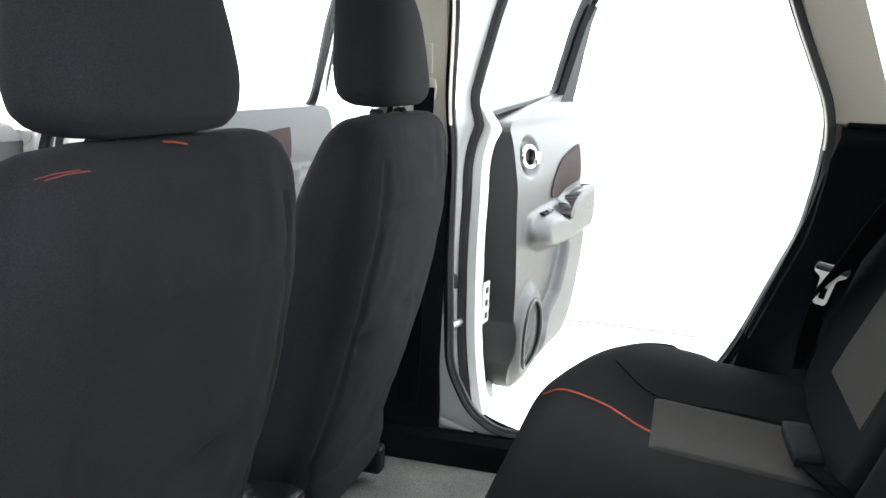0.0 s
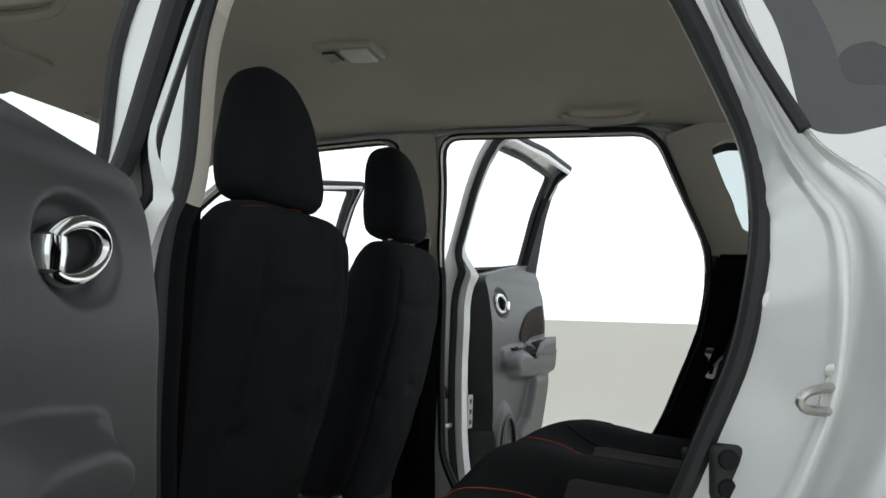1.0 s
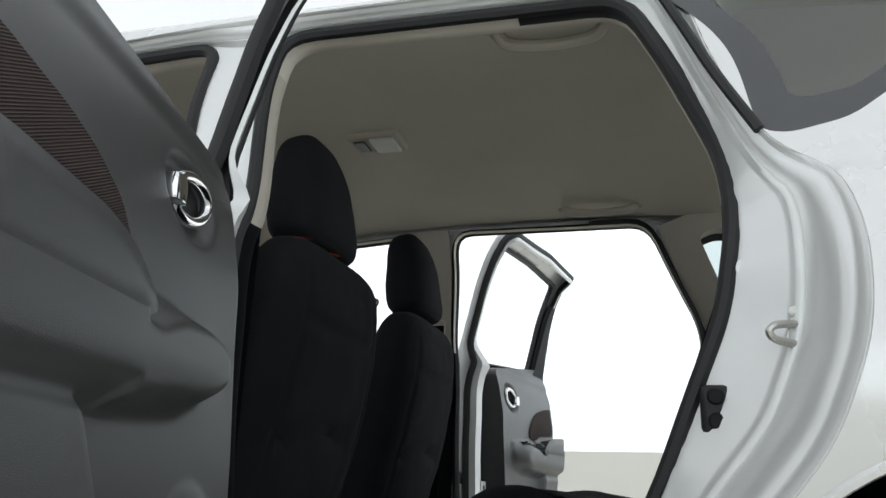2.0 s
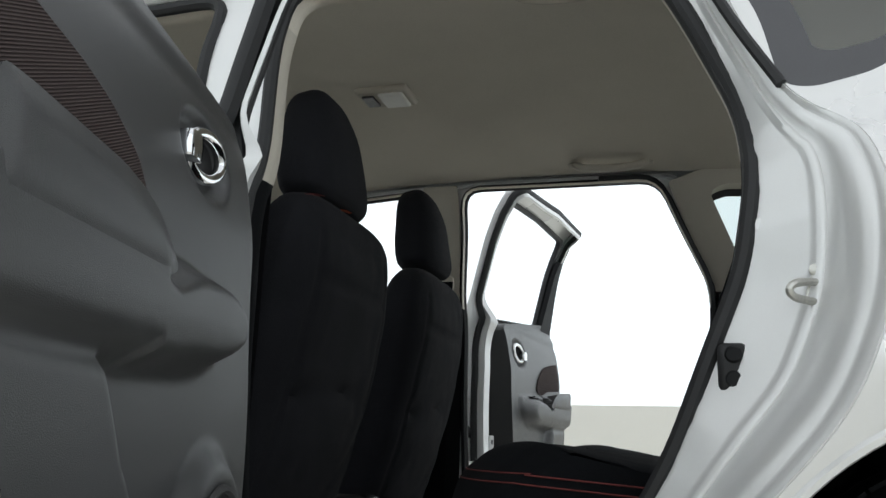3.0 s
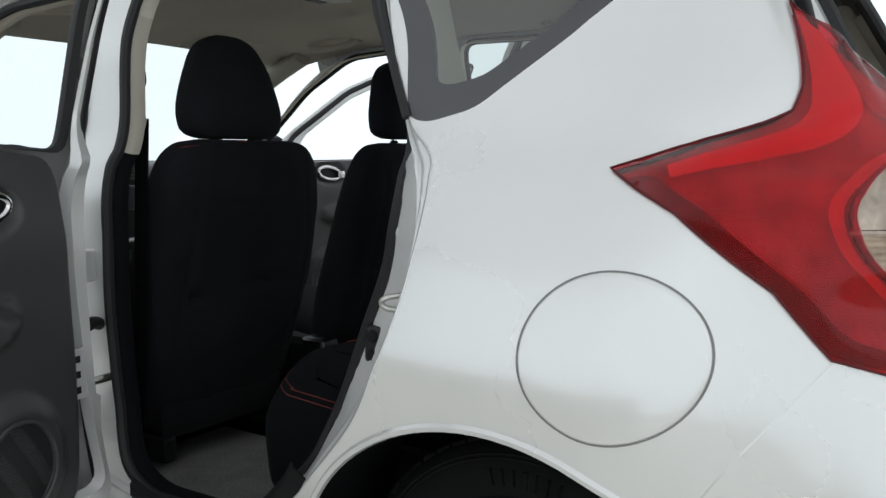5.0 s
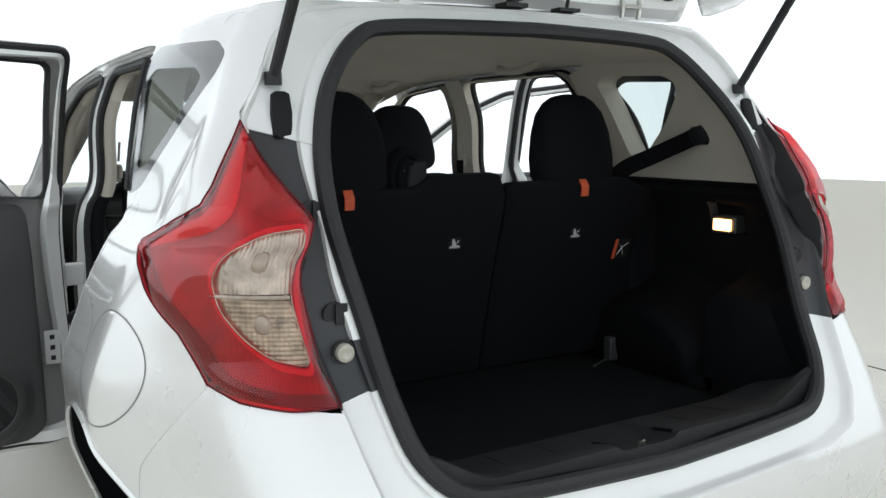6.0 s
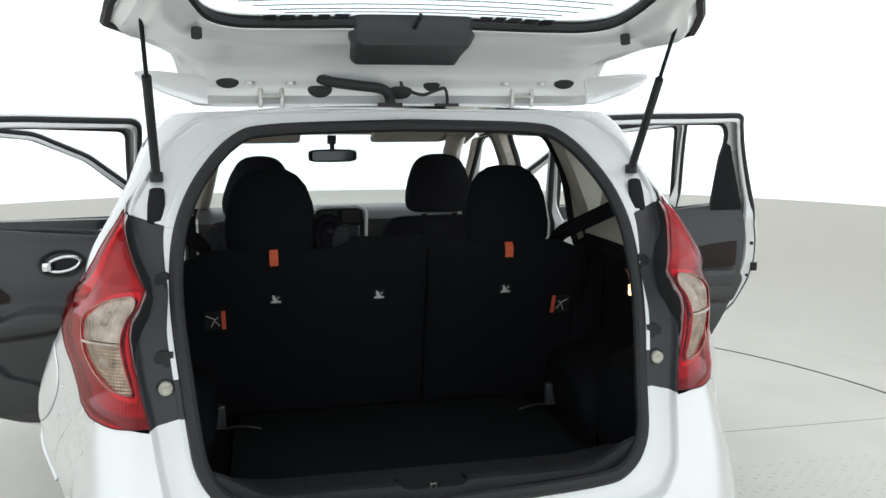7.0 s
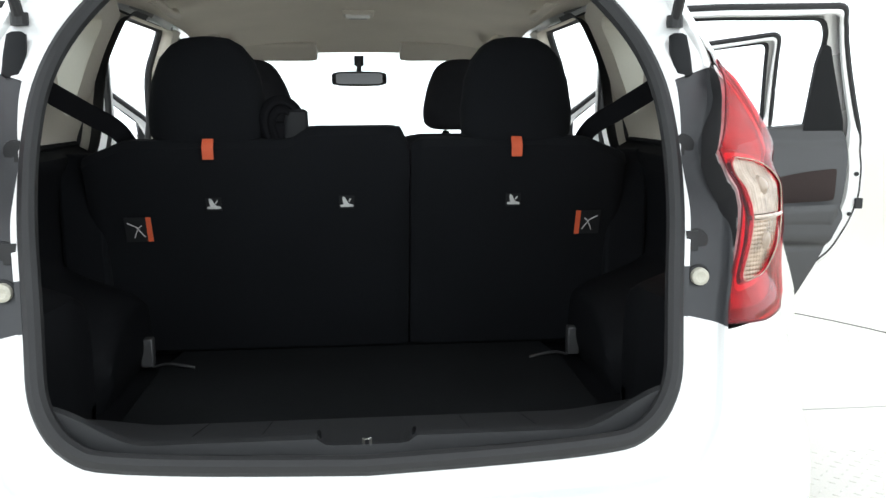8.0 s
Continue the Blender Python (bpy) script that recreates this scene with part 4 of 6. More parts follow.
def make_door(sign, rear, pivot, degrees):
    name = "rear_door" if rear else "front_door"
    outline, window, trim_line = (REAR_DOOR, REAR_WINDOW, REAR_TRIM) if rear else (FRONT_DOOR, FRONT_WINDOW, FRONT_TRIM)
    shift = 0.0 if rear else 1.11
    if rear and sign > 0:
        trim_line = np.stack([trim_line[:, 0] - .045 * step_up(trim_line[:, 0], .80, .95), trim_line[:, 1]], 1)
    door = thick(part(name, sheet(outline, side_shape(sign, 0), .03, [window]), PAINT, car, "white %s door, standing open" % ("rear" if rear else "front")), .003)
    # folded edge and inner metal
    line = spread(outline, .02)
    mid = line.mean(0)
    rows = []
    for f, d in ((0, .002), (.004, .022), (.02, .034), (.034, .036), (.036, .06), (.075, .064), (.085, .05)):
        q = line + (mid - line) / np.linalg.norm(mid - line, axis=1)[:, None] * f
        high = step_up(q[:, 1], 1.0, 1.1)
        fore = step_up(q[:, 0] - shift, .90, 1.02)   # deeper along the hinge edge
        rows.append(np.stack([sign * (half(line[:, 0], line[:, 1]) - d * (1 - .50 * high) * (1 + .65 * fore * (1 - high))), *(line + (q - line) * (1 - .42 * high)[:, None]).T], 1))
    thick(part("door_inner", rings([list(r) for r in rows], True, False), JAMB, door, "white inner door metal"), .003)
    seal = rows[3] - np.array([sign * .006, 0, 0])
    part("seal", tube(seal, .0125, 8, True), RUBBER, door)
    # window frame lining and pane
    wl = spread(window, .02)
    ring = [np.stack([sign * (half(wl[:, 0], wl[:, 1]) - d), *(wl + (wl.mean(0) - wl) * s).T], 1) for s, d in ((0, .0), (.02, .012), (.02, .022), (-.018, .030))]
    part("window_channel", rings([list(r) for r in ring], True, False), RUBBER, door, "black window channel")
    if rear:
        sail = corner_line([(.355, 1.30), (.365, 1.06), (.222, 1.06), (.228, 1.10), (.318, 1.36), (.345, 1.36)], .01)
        thick(part("sail_panel", sheet(sail, side_shape(sign, .036), .05), DARK_PLASTIC, door, "black rear sail panel of the window"), .02)
    # inner panel
    depth = trim_depth(shift)
    bm = skirt(sheet(trim_line, side_shape(sign, depth), .0062 if rear else .012), sign, .085)
    trim = part("door_panel", bm, GREY_PLASTIC, door, "dark grey moulded door panel with armrest", 60)
    fab = corner_line([(y + shift, z) for y, z in ((.595, .806), (.545, .80), (.506, .802), (.472, .812), (.434, .819), (.30, .826), (.262, .83), (.252, .94), (.36, .928), (.462, .909), (.51, .893), (.566, .862), (.597, .828))], .012)

    def fab_depth(p):
        return depth(p) + .004
    thick(part("fabric_insert", sheet(fab, side_shape(sign, fab_depth), .012), BROWN_FABRIC, trim, "dark brown ribbed fabric insert"), .003, 1)
    # loudspeaker grille: rings of fine ribs
    cy, cz = .805 + shift, .462
    for r in (.094,):
        a = np.linspace(0, 2 * math.pi, 48, endpoint=False)
        c = np.stack([cy + .86 * r * np.cos(a), cz + r * np.sin(a)], 1)
        pts = side_shape(sign, lambda p: depth(p) + .004)(c)
        part("speaker_ring", tube(pts, .005, 6, True), GREY_PLASTIC, trim)
    bm = bmesh.new()
    for z in np.arange(cz - .084, cz + .085, .0042):
        w = .86 * math.sqrt(max(0, .084 ** 2 - (z - cz) ** 2))
        if w > .01:
            c = np.array([(y, z) for y in np.linspace(cy - w, cy + w, 17)])
            tube(side_shape(sign, lambda p: depth(p) + .0025 + .0016 * np.sin(p[:, 0] * 95 + p[:, 1] * 60))(c), .0013, 5, bm=bm)
    tagged(part("speaker_grille", bm, GREY_PLASTIC, trim), kind="stuff")
    a = np.linspace(0, 2 * math.pi, 40, endpoint=False)
    back = np.stack([cy + .86 * .089 * np.cos(a), cz + .089 * np.sin(a)], 1)
    thick(part("speaker_cloth", sheet(back, side_shape(sign, lambda p: depth(p) + .0015), .012), RUBBER, trim, "dark cloth behind the loudspeaker grille"), .002)
    # inner handle: chrome ring with a lever
    hy, hz = .782 + shift, .934
    hx = sign * float(side_shape(1, depth)(np.array([(hy, hz)]))[0][0])
    a = np.linspace(0, 2 * math.pi, 40, endpoint=False)
    pts = np.stack([np.full(40, hx - sign * .014), hy + .058 * np.cos(a), hz + .027 * np.sin(a) + .008 * np.cos(a)], 1)
    handle = part("door_handle", tube(pts, .0078, 12, True, 1.0), CHROME, trim, "chrome ring door handle")
    bm = pad([(hx - sign * .017, hy - .056, hz - .006 + dz) for dz in (-.018, -.015, 0, .015, .018)], [.008, .022, .024, .022, .008], [.016, .034, .040, .034, .016], 5, 14)
    part("lock_knob", bm, CHROME, handle, "chrome lock knob")
    cup = lathe([(.001, 0), (.021, 0), (.025, sign * -.006), (.027, sign * -.014)], (hx + sign * .010, 0, hz), "x", 32)
    for v in cup.verts:
        v.co.y = v.co.y * 2.2 + hy
    part("cup", cup, RUBBER, handle)
    # upper lid of the armrest, with a seam round it
    lid = LID + np.array([shift, 0])
    thick(part("armrest_lid", sheet(lid, side_shape(sign, lambda p: .203 + .006 * step_up(gap_to(p, lid), 0, .02) + 0 * p[:, 0]), .008), GREY_PLASTIC, trim, "upper lid of the armrest", 60), .045, 1)
    if sign > 0:
        # window switch in the grip
        sx = float(side_shape(sign, depth)(np.array([(.70 + shift, .781)]))[0][0])
        sw = rounded(part("window_switch", box(sx - sign * .010, sx + sign * .01, .655 + shift, .745 + shift, .777, .783), DARK_PLASTIC, trim, "black window switch"), .002)
        part("switch_key", box(sx - sign * .012, sx - sign * .002, .685 + shift, .715 + shift, .781, .787), GREY_PLASTIC, sw)
    # latch holes in the end
    if rear:
        for yy, zz, r in ((.150, .914, .008), (.166, .770, .007)):
            bm = lathe([(.0005, -sign * .002), (r, -sign * .002), (r, sign * .004)], (sign * (float(half(yy, zz)) - .0645), yy, zz), "x", 14)
            part("latch_hole", bm, RUBBER, door)
        lx = sign * (float(half(.135, .81)) - .066)
        rounded(part("door_latch", box(lx - .004, lx + .008, .122, .150, .790, .828), RUBBER, door, "black latch in the door's end"), .003)
        # door check plate with three holes and its rod
        bx = sign * (float(half(1.0, .58)) - .1065)
        plate = rounded(part("check_plate", box(bx - .003, bx + .003, .984, 1.030, .535, .640), JAMB, door, "white check plate with dark holes"), .002)
        for dz in (-.032, 0, .032):
            part("plate_hole", box(bx - .0045, bx + .0045, 1.000, 1.014, .587 + dz - .007, .587 + dz + .007), RUBBER, plate)
    else:
        # outside mirror
        mx = sign * float(half(2.05, 1.0))
        bm = pad([(mx + sign * k, 2.07 + .02 * k, 1.03) for k in (.03, .05, .10, .17, .215, .225)], [.06, .11, .125, .125, .10, .05], [.05, .12, .15, .15, .12, .06], 3.2, 24, (0, 1, 0))
        mir = part("door_mirror", bm, DARK_PLASTIC, door, "black door mirror housing")
        ring = [[(mx + sign * (.13 + q * .078 * math.cos(a)), 2.012 - .004 * (q < 1), 1.03 + q * .058 * math.sin(a)) for a in np.linspace(0, 2 * math.pi, 24, endpoint=False)] for q in (1.0, .95, .02)]
        part("mirror_glass", rings(ring), CHROME, mir, "mirror glass")
    # glass is wound down: only its upper edge shows in the channel
    swing(door, sign, pivot, degrees)
    return door


for sign in (-1, 1):
    make_door(sign, True, (.83, 1.09), 79 if sign < 0 else 83.5)
    make_door(sign, False, (.82, 2.22), 70 if sign < 0 else 72.5)
    # hinges and check rod of the rear door on the centre pillar
    for hz in (.79, .47):
        bm = box(sign * .775, sign * .845, 1.078, 1.108, hz - .035, hz + .035)
        hinge = rounded(part("door_hinge", bm, JAMB, car, "white door hinge"), .006)
        part("hinge_pin", lathe([(.008, -.045), (.008, .045)], (sign * .835, 1.105, hz), "z", 12), JAMB, hinge)
    rod = part("check_rod", tube([(sign * .76, 1.06, .545), (sign * .85, 1.035, .55), (sign * .985, 1.01, .557)], .006, 6, False, 1.6), STEEL, car, "steel door check rod")
    part("check_boot", lathe([(.010, -.02), (.012, 0), (.010, .02)], (sign * .985, 1.01, .557), "x", 10), RUBBER, rod)
    boot = [(sign * .77, 1.085, .66), (sign * .80, 1.07, .668), (sign * .84, 1.06, .65), (sign * .87, 1.06, .615)]
    part("wire_boot", tube(smooth_line(boot, 6), .014, 10), RUBBER, car, "black rubber wire boot")

# ---------------------------------------------------------------- front seats
def upholstered(sections, n, sides, relief, per=9):
    """A cushion from sections (x, y, z, width, depth), smoothed, with seams and folds pressed into it by relief(dx, z, back)."""
    q = smooth_line(sections, per)
    bm = pad(q[:, :3], q[:, 3], q[:, 4], n, sides)
    mid, zs = q[:, 1], q[:, 2]
    for v in bm.verts:
        back = v.co.y - float(np.interp(v.co.z, zs, mid))
        v.co.y += relief(v.co.x - sections[0][0], v.co.z, back)
    return bm


def groove(d, width):
    return math.exp(-(d / width) ** 2)


def seat_relief(dx, z, back):
    """Seams, a slack pocket and soft folds of a front seat's back; positive goes ahead."""
    if back > 0:
        return 0.0
    rear = min(1.0, -back / .05)
    side = .205 - .10 * max(0.0, z - .80) - .02 * (z - .45)
    r = .005 * groove(abs(dx) - side, .006) * (.44 < z < .99)
    r += .009 * groove(z - (.468 + .015 * dx), .008) * (abs(dx) < .26)
    r += .007 * groove(z - (.905 - .10 * dx * dx), .007) * (abs(dx) < side)
    pouch = groove(dx, .17)
    r -= .010 * pouch * max(0.0, 1 - abs(z - .60) / .105)
    r += .017 * groove(z - (.705 - .6 * dx * dx), .011) * (abs(dx) < .185) * (.6 + .4 * math.sin(dx * 30))
    r += .006 * groove((z - .53) - .9 * (dx - .12), .012) * (dx > .02) * (z < .66)
    p = Vector((dx * 7, z * 5, .3))
    r += .0055 * noise.noise(p) + .0030 * noise.noise(p * 3.1) + .0009 * noise.noise(p * 9)
    return r * rear


def front_seat(x, label):
    back = [(x, 1.245, .36, .41, .10), (x, 1.24, .37, .47, .15), (x, 1.22, .42, .51, .19), (x, 1.175, .58, .54, .20), (x, 1.125, .75, .548, .19), (x, 1.085, .92, .535, .16),
            (x, 1.068, 1.005, .50, .125), (x, 1.062, 1.040, .455, .100), (x, 1.060, 1.058, .40, .070), (x, 1.060, 1.066, .31, .036)]
    seat = part("front_seat", upholstered(back, 3.4, 120, seat_relief), SEAT_FABRIC, car, label, 60)
    cushion = [(x, 1.20, .42), (x, 1.23, .42), (x, 1.40, .425), (x, 1.60, .44), (x, 1.72, .45), (x, 1.745, .45)]
    part("seat_cushion", pad(cushion, [.44, .50, .52, .52, .50, .44], [.10, .17, .19, .19, .17, .09], 3.6, 32), SEAT_FABRIC, seat)
    hx, more = (x - .020, .018) if x < 0 else (x, 0)
    head = [(hx, 1.080, 1.078, .16, .05), (hx, 1.080, 1.081, .215, .085), (hx, 1.080, 1.090, .255, .112), (hx, 1.081, 1.108, .282, .128), (hx, 1.086, 1.15, .286, .13), (hx, 1.094, 1.22, .258, .12),
            (hx, 1.104, 1.270, .22, .105), (hx, 1.110, 1.299, .178, .085), (hx, 1.113, 1.315, .12, .06), (hx, 1.114, 1.321, .05, .03)]

    def soft(dx, z, back_):
        p = Vector((dx * 9, z * 9, back_ * 9 + 4))
        return .0025 * noise.noise(p) + .0010 * noise.noise(p * 3.3)
    part("headrest", upholstered([(*h[:2], h[2] - (.010 * float(1 - step_up(h[2], 1.08, 1.18)) if x < 0 else 0), h[3] + more * (1 - 1.9 * float(step_up(h[2], 1.14, 1.29))), h[4]) for h in head], 2.9, 72, soft, 6), SEAT_FABRIC, seat, "black fabric headrest", 60)
    for dx in (-.065, .065):
        post = part("headrest_post", tube([(hx + dx, 1.072, 1.03), (hx + dx, 1.081, 1.11)], .006, 10), STEEL, seat, "steel headrest post")
        part("post_collar", lathe([(.013, 0), (.013, .008), (.009, .012), (.007, .013)], (hx + dx, 1.073, 1.062), "z", 14), DARK_PLASTIC, post)
    # sewn orange tag and threads at the top
    tag_line = [(-.404, 1.036, 1.0640), (-.394, 1.027, 1.0635), (-.386, 1.021, 1.0615)] if x < 0 else [(.411, 1.086, 1.0640), (.421, 1.074, 1.0660), (.429, 1.060, 1.0650)]
    part("orange_tag", tube(tag_line, .006, 8, False, .15), ORANGE, seat, "orange woven tag")
    if x < 0:
        for dy in (0, .010):
            line = [(-.584, 1.032 - dy, 1.0460), (-.566, 1.026 - dy, 1.0495), (-.546, 1.019 - dy, 1.0510)]
            part("orange_thread", tube(line, .0006, 5), DULL_RED, seat)
    shell = pad([(x, 1.17, .325), (x, 1.17, .33), (x, 1.165, .38), (x, 1.16, .45), (x, 1.16, .46)], [.36, .40, .42, .42, .38], [.05, .08, .09, .07, .03], 4, 24)
    part("seat_shell", shell, DARK_PLASTIC, seat)
    for dx in (-.19, .19):
        rail = part("seat_rail", box(x + dx - .02, x + dx + .02, 1.13, 1.72, .268, .33), DARK_PLASTIC, seat, "black seat rail")
        rounded(rail, .008)
    return seat


front_seat(-.357, "black fabric driver's seat with orange stitching")
front_seat(.365, "black fabric passenger seat with orange stitching")

# ---------------------------------------------------------------- rear bench
def bench_front(x):
    """How far ahead the cushion's front edge lies: straight in the middle, drawn back at the rounded ends."""
    return .772 - .16 * (max(0.0, abs(x) - .33) / .335) ** 2.2


def bench_profile(x, x0, x1):
    """Cross-section of the cushion at x, as (y, z), front edge first."""
    m = min(1.0, (x - x0) / .05, (x1 - x) / .05)
    m = max(0.0, m) ** .5
    lift = .010 * math.exp(-((abs(x) - .57) / .09) ** 2) - .014 * math.exp(-((abs(x) - .33) / .15) ** 2) + .008 * math.exp(-(x / .14) ** 2)
    z = .606 + lift - .012 * (1 - m)
    sink = .024 * math.exp(-((abs(x) - .34) / .17) ** 2)
    f = bench_front(x) - .02 * (1 - m)
    g = .785 - .085 * (max(0.0, abs(x) - .33) / .335) ** 3 - .03 * (1 - m)
    return [(.22, .33), (g - .096, .33), (g - .021, .345), (g - .004, .40), (g, .48), (.5 * f + .5 * g - .002, .552), (f - .020, z - .016), (f - .056, z + .002), (.5 * f + .25, z - .25 * sink), (.45 * f + .21, z - .010 - sink), (.44, z - .022 - sink),
            (.34, z - .032 - sink), (.22, z - .045 - sink)]

loops = []
xs = np.concatenate([np.linspace(-.672, -.60, 14), np.linspace(-.59, .59, 60), np.linspace(.60, .672, 14)])
for x in xs:
    loops.append([(x, y, z) for y, z in smooth_line(bench_profile(x, -.675, .675), 3)])
bench_bm = rings(loops)
bench_tree = BVHTree.FromBMesh(bench_bm)
bench = part("rear_seat_cushion", bench_bm, BLACK_FABRIC, car, "black fabric rear bench cushion with orange stitching", 60)


def laid(points, lift=.0006):
    """Points moved onto the cushion's surface."""
    out = []
    for p in points:
        at, way, *_ = bench_tree.find_nearest(Vector(p))
        away = way if way.dot(Vector(at) - Vector((at.x * .8, .45, .45))) > 0 else -way
        out.append(tuple(at + away * lift))
    return np.array(out)


def bench_top(x, y):
    pr = bench_profile(x, -.675, .675)
    ys, zs = [p[0] for p in pr[6:]][::-1], [p[1] for p in pr[6:]][::-1]
    return float(np.interp(y, ys, zs))


def front_at(x, z):
    """Where the cushion's front face lies at x and a height z."""
    pr = smooth_line(bench_profile(x, -.675, .675), 3)[9:20]
    return float(np.interp(z, pr[:, 1], pr[:, 0]))


# grey seat faces, a little proud, and threads
for x0, x1 in ((-.43, -.15), (.15, .43)):
    rows = []
    for y in np.linspace(.27, .562, 20):
        rows.append([(x, y, bench_top(x, y) + .0055 - .006 * max(0, abs((x - x0) / (x1 - x0) - .5) * 2 - .94) / .06 - .006 * max(0, abs((y - .27) / .292 - .5) * 2 - .92) / .08) for x in np.linspace(x0, x1, 40)])
    thick(part("seat_face", rings(rows, False), GREY_FABRIC, bench, "dark grey woven seat face"), .004)
    s = 1 if x0 > 0 else -1
    c = smooth_line([(s * .362, .764, .584), (s * .352, .742, bench_top(.352, .742) + .003), (s * .335, .70, bench_top(.335, .70) + .004), (s * .30, .62, bench_top(.30, .62) + .003), (s * .275, .562, bench_top(.275, .562) + .003)], 8)
    part("orange_seam", tube(laid(c), .0026 if s > 0 else .0012, 6), ORANGE, bench, "orange sewn seam")
    # sewn groove lines that part the wing from the seat face
    g = smooth_line([(s * .435, .262, bench_top(.435, .262)), (s * .440, .40, bench_top(.44, .40)), (s * .435, .565, bench_top(.435, .565)), (s * .50, .64, bench_top(.50, .64))], 8)
    part("wing_seam", tube(laid(g), .0022, 6), BLACK_FABRIC, bench)
for dz in (0, .014):
    rim = [(-x_, front_at(x_, .570 - dz), .570 - dz) for x_ in np.linspace(.40, .671, 26)]
    rim += [(-.6725, y_, .570 - dz - .02 * (front_at(.671, .55) - y_) / .28) for y_ in np.linspace(front_at(.671, .55) - .02, .30, 8)]
    part("side_thread", tube(smooth_line(rim, 3), .0012, 5), DULL_RED, bench)

# backrests, split 60 to 40
def backrest(x0, x1, label):
    loops = []
    for x in np.linspace(x0, x1, 40):
        m = max(0.0, min(1.0, (x - x0) / .03, (x1 - x) / .03)) ** .5
        e = .014 * (1 - m)
        bulge = .022 * math.exp(-((abs(x) - .57) / .07) ** 2) - .012 * math.exp(-((abs(x) - .35) / .13) ** 2)
        hump = .028 * step_up(x, -.17, -.11) * (1 - step_up(x, .09, .115)) - .03 * step_up(abs(x), .52, .62)
        top = 1.09 + float(hump) - e
        loops.append([(x, .155 + e, .56), (x, .120 + e, .70), (x, .072 + e, .88), (x, .028 + e, 1.02), (x, .020 + e, top - .022), (x, .030 + e, top - .004), (x, .055, top), (x, .085, top - .004),
                      (x, .115 - e, top - .03), (x, .155 + bulge - e, .95), (x, .205 + bulge - e, .80), (x, .26 + bulge * .8 - e, .64), (x, .29 - e, .56)])
    return part("rear_backrest", rings(loops), BLACK_FABRIC, car, label)


wide = backrest(-.635, .112, "black fabric rear backrest, wide section")
slim = backrest(.118, .635, "black fabric rear backrest, narrow section")
for b, x0, x1 in ((wide, -.48, -.20), (slim, .20, .48)):
    rows = [[(x, y + .003, z) for x in np.linspace(x0, x1, 8)] for y, z in ((.145, .96), (.19, .82), (.236, .70), (.258, .645))]
    thick(part("seat_face", rings(rows, False), GREY_FABRIC, b, "dark grey woven backrest face"), .014)


def strap(x, back):
    """A flat orange pull strap that hangs over the upper edge of the backrest."""
    bm = rings([[(x - .0125, y, z), (x + .0125, y, z)] for y, z in ((.05, 1.094), (.028, 1.089), (.0145, 1.07), (.0155, 1.058), (.0180, 1.044))], False)
    thick(part("pull_strap", bm, ORANGE, back, "orange pull strap"), .004, 1)


for x, b in ((-.352, wide), (.372, slim)):
    head = [(x, .075, 1.072), (x, .075, 1.077), (x, .078, 1.10), (x, .082, 1.15), (x, .088, 1.22), (x, .095, 1.27), (x, .10, 1.30), (x, .102, 1.316), (x, .103, 1.321)]
    part("headrest", pad(head, [.17, .24, .265, .270, .25, .215, .165, .11, .05], [.07, .10, .115, .115, .105, .09, .07, .05, .02], 2.8, 32), BLACK_FABRIC, b, "black fabric rear headrest")
for x, b in ((-.347, wide), (.365, slim)):
    strap(x, b)


def anchor_label(x, z, y, back):
    """A child-seat anchor mark: pale print on a black tag."""
    bm = rings([[(x - .018, y - .004 + dy, z + dz), (x + .018, y - .004 + dy, z + dz)] for dz, dy in ((-.016, .006), (.016, -.006))], False)
    lab = thick(part("anchor_label", bm, DARK_PLASTIC, back, "black tag with pale child-seat mark"), .002)
    mark = corner_line([(-.015, -.011), (.016, -.011), (.016, -.006), (.006, -.004), (.001, .003), (-.004, .013), (-.010, .014), (-.009, .002), (-.007, -.005), (-.015, -.006)], .002)
    thick(part("print", sheet(mark, lambda p: np.stack([x + p[:, 0], y - .0078 - .36 * p[:, 1], z + p[:, 1]], 1), .01), PALE, lab), .0016, 0)
    part("print", tube([(x + .005, y - .0080 - .36 * .002, z + .002), (x + .010, y - .0080 - .36 * .009, z + .009)], .0018, 5), PALE, lab)


for x, b in ((-.345, wide), (-.036, wide), (.363, slim)):
    anchor_label(x, .937, .056, b)


def side_label(x, s, back):
    z, y = .878, .073
    bm = rings([[(x, y - .004 + dy, z + dz), (x + s * .062, y - .004 + dy, z + dz)] for dz, dy in ((-.030, .011), (.030, -.011))], False)
    lab = thick(part("recline_label", bm, DARK_PLASTIC, back, "black label with orange edge and pale print"), .002)
    bm = rings([[(x, y - .007 + dy, z + dz), (x + s * .012, y - .007 + dy, z + dz)] for dz, dy in ((-.030, .011), (.030, -.011))], False)
    thick(part("orange_edge", bm, ORANGE, lab), .001)
    for a, b in (((.018, -.018), (.035, .006)), ((.035, .006), (.055, .016)), ((.022, .010), (.034, .002)), ((.034, -.002), (.042, -.020))):
        part("print", tube([(x + s * a[0], y - .0075 - .36 * a[1], z + a[1]), (x + s * b[0], y - .0075 - .36 * b[1], z + b[1])], .0014, 5), PALE, lab)


for s in (-1, 1):
    rounded(part("side_bolster", box(s * .60, s * .705, .075, .135, .56, 1.055), BLACK_FABRIC, slim if s > 0 else wide, "black side bolster of the bench"), .012)
side_label(.520, 1, slim)
side_label(-.492, -1, wide)

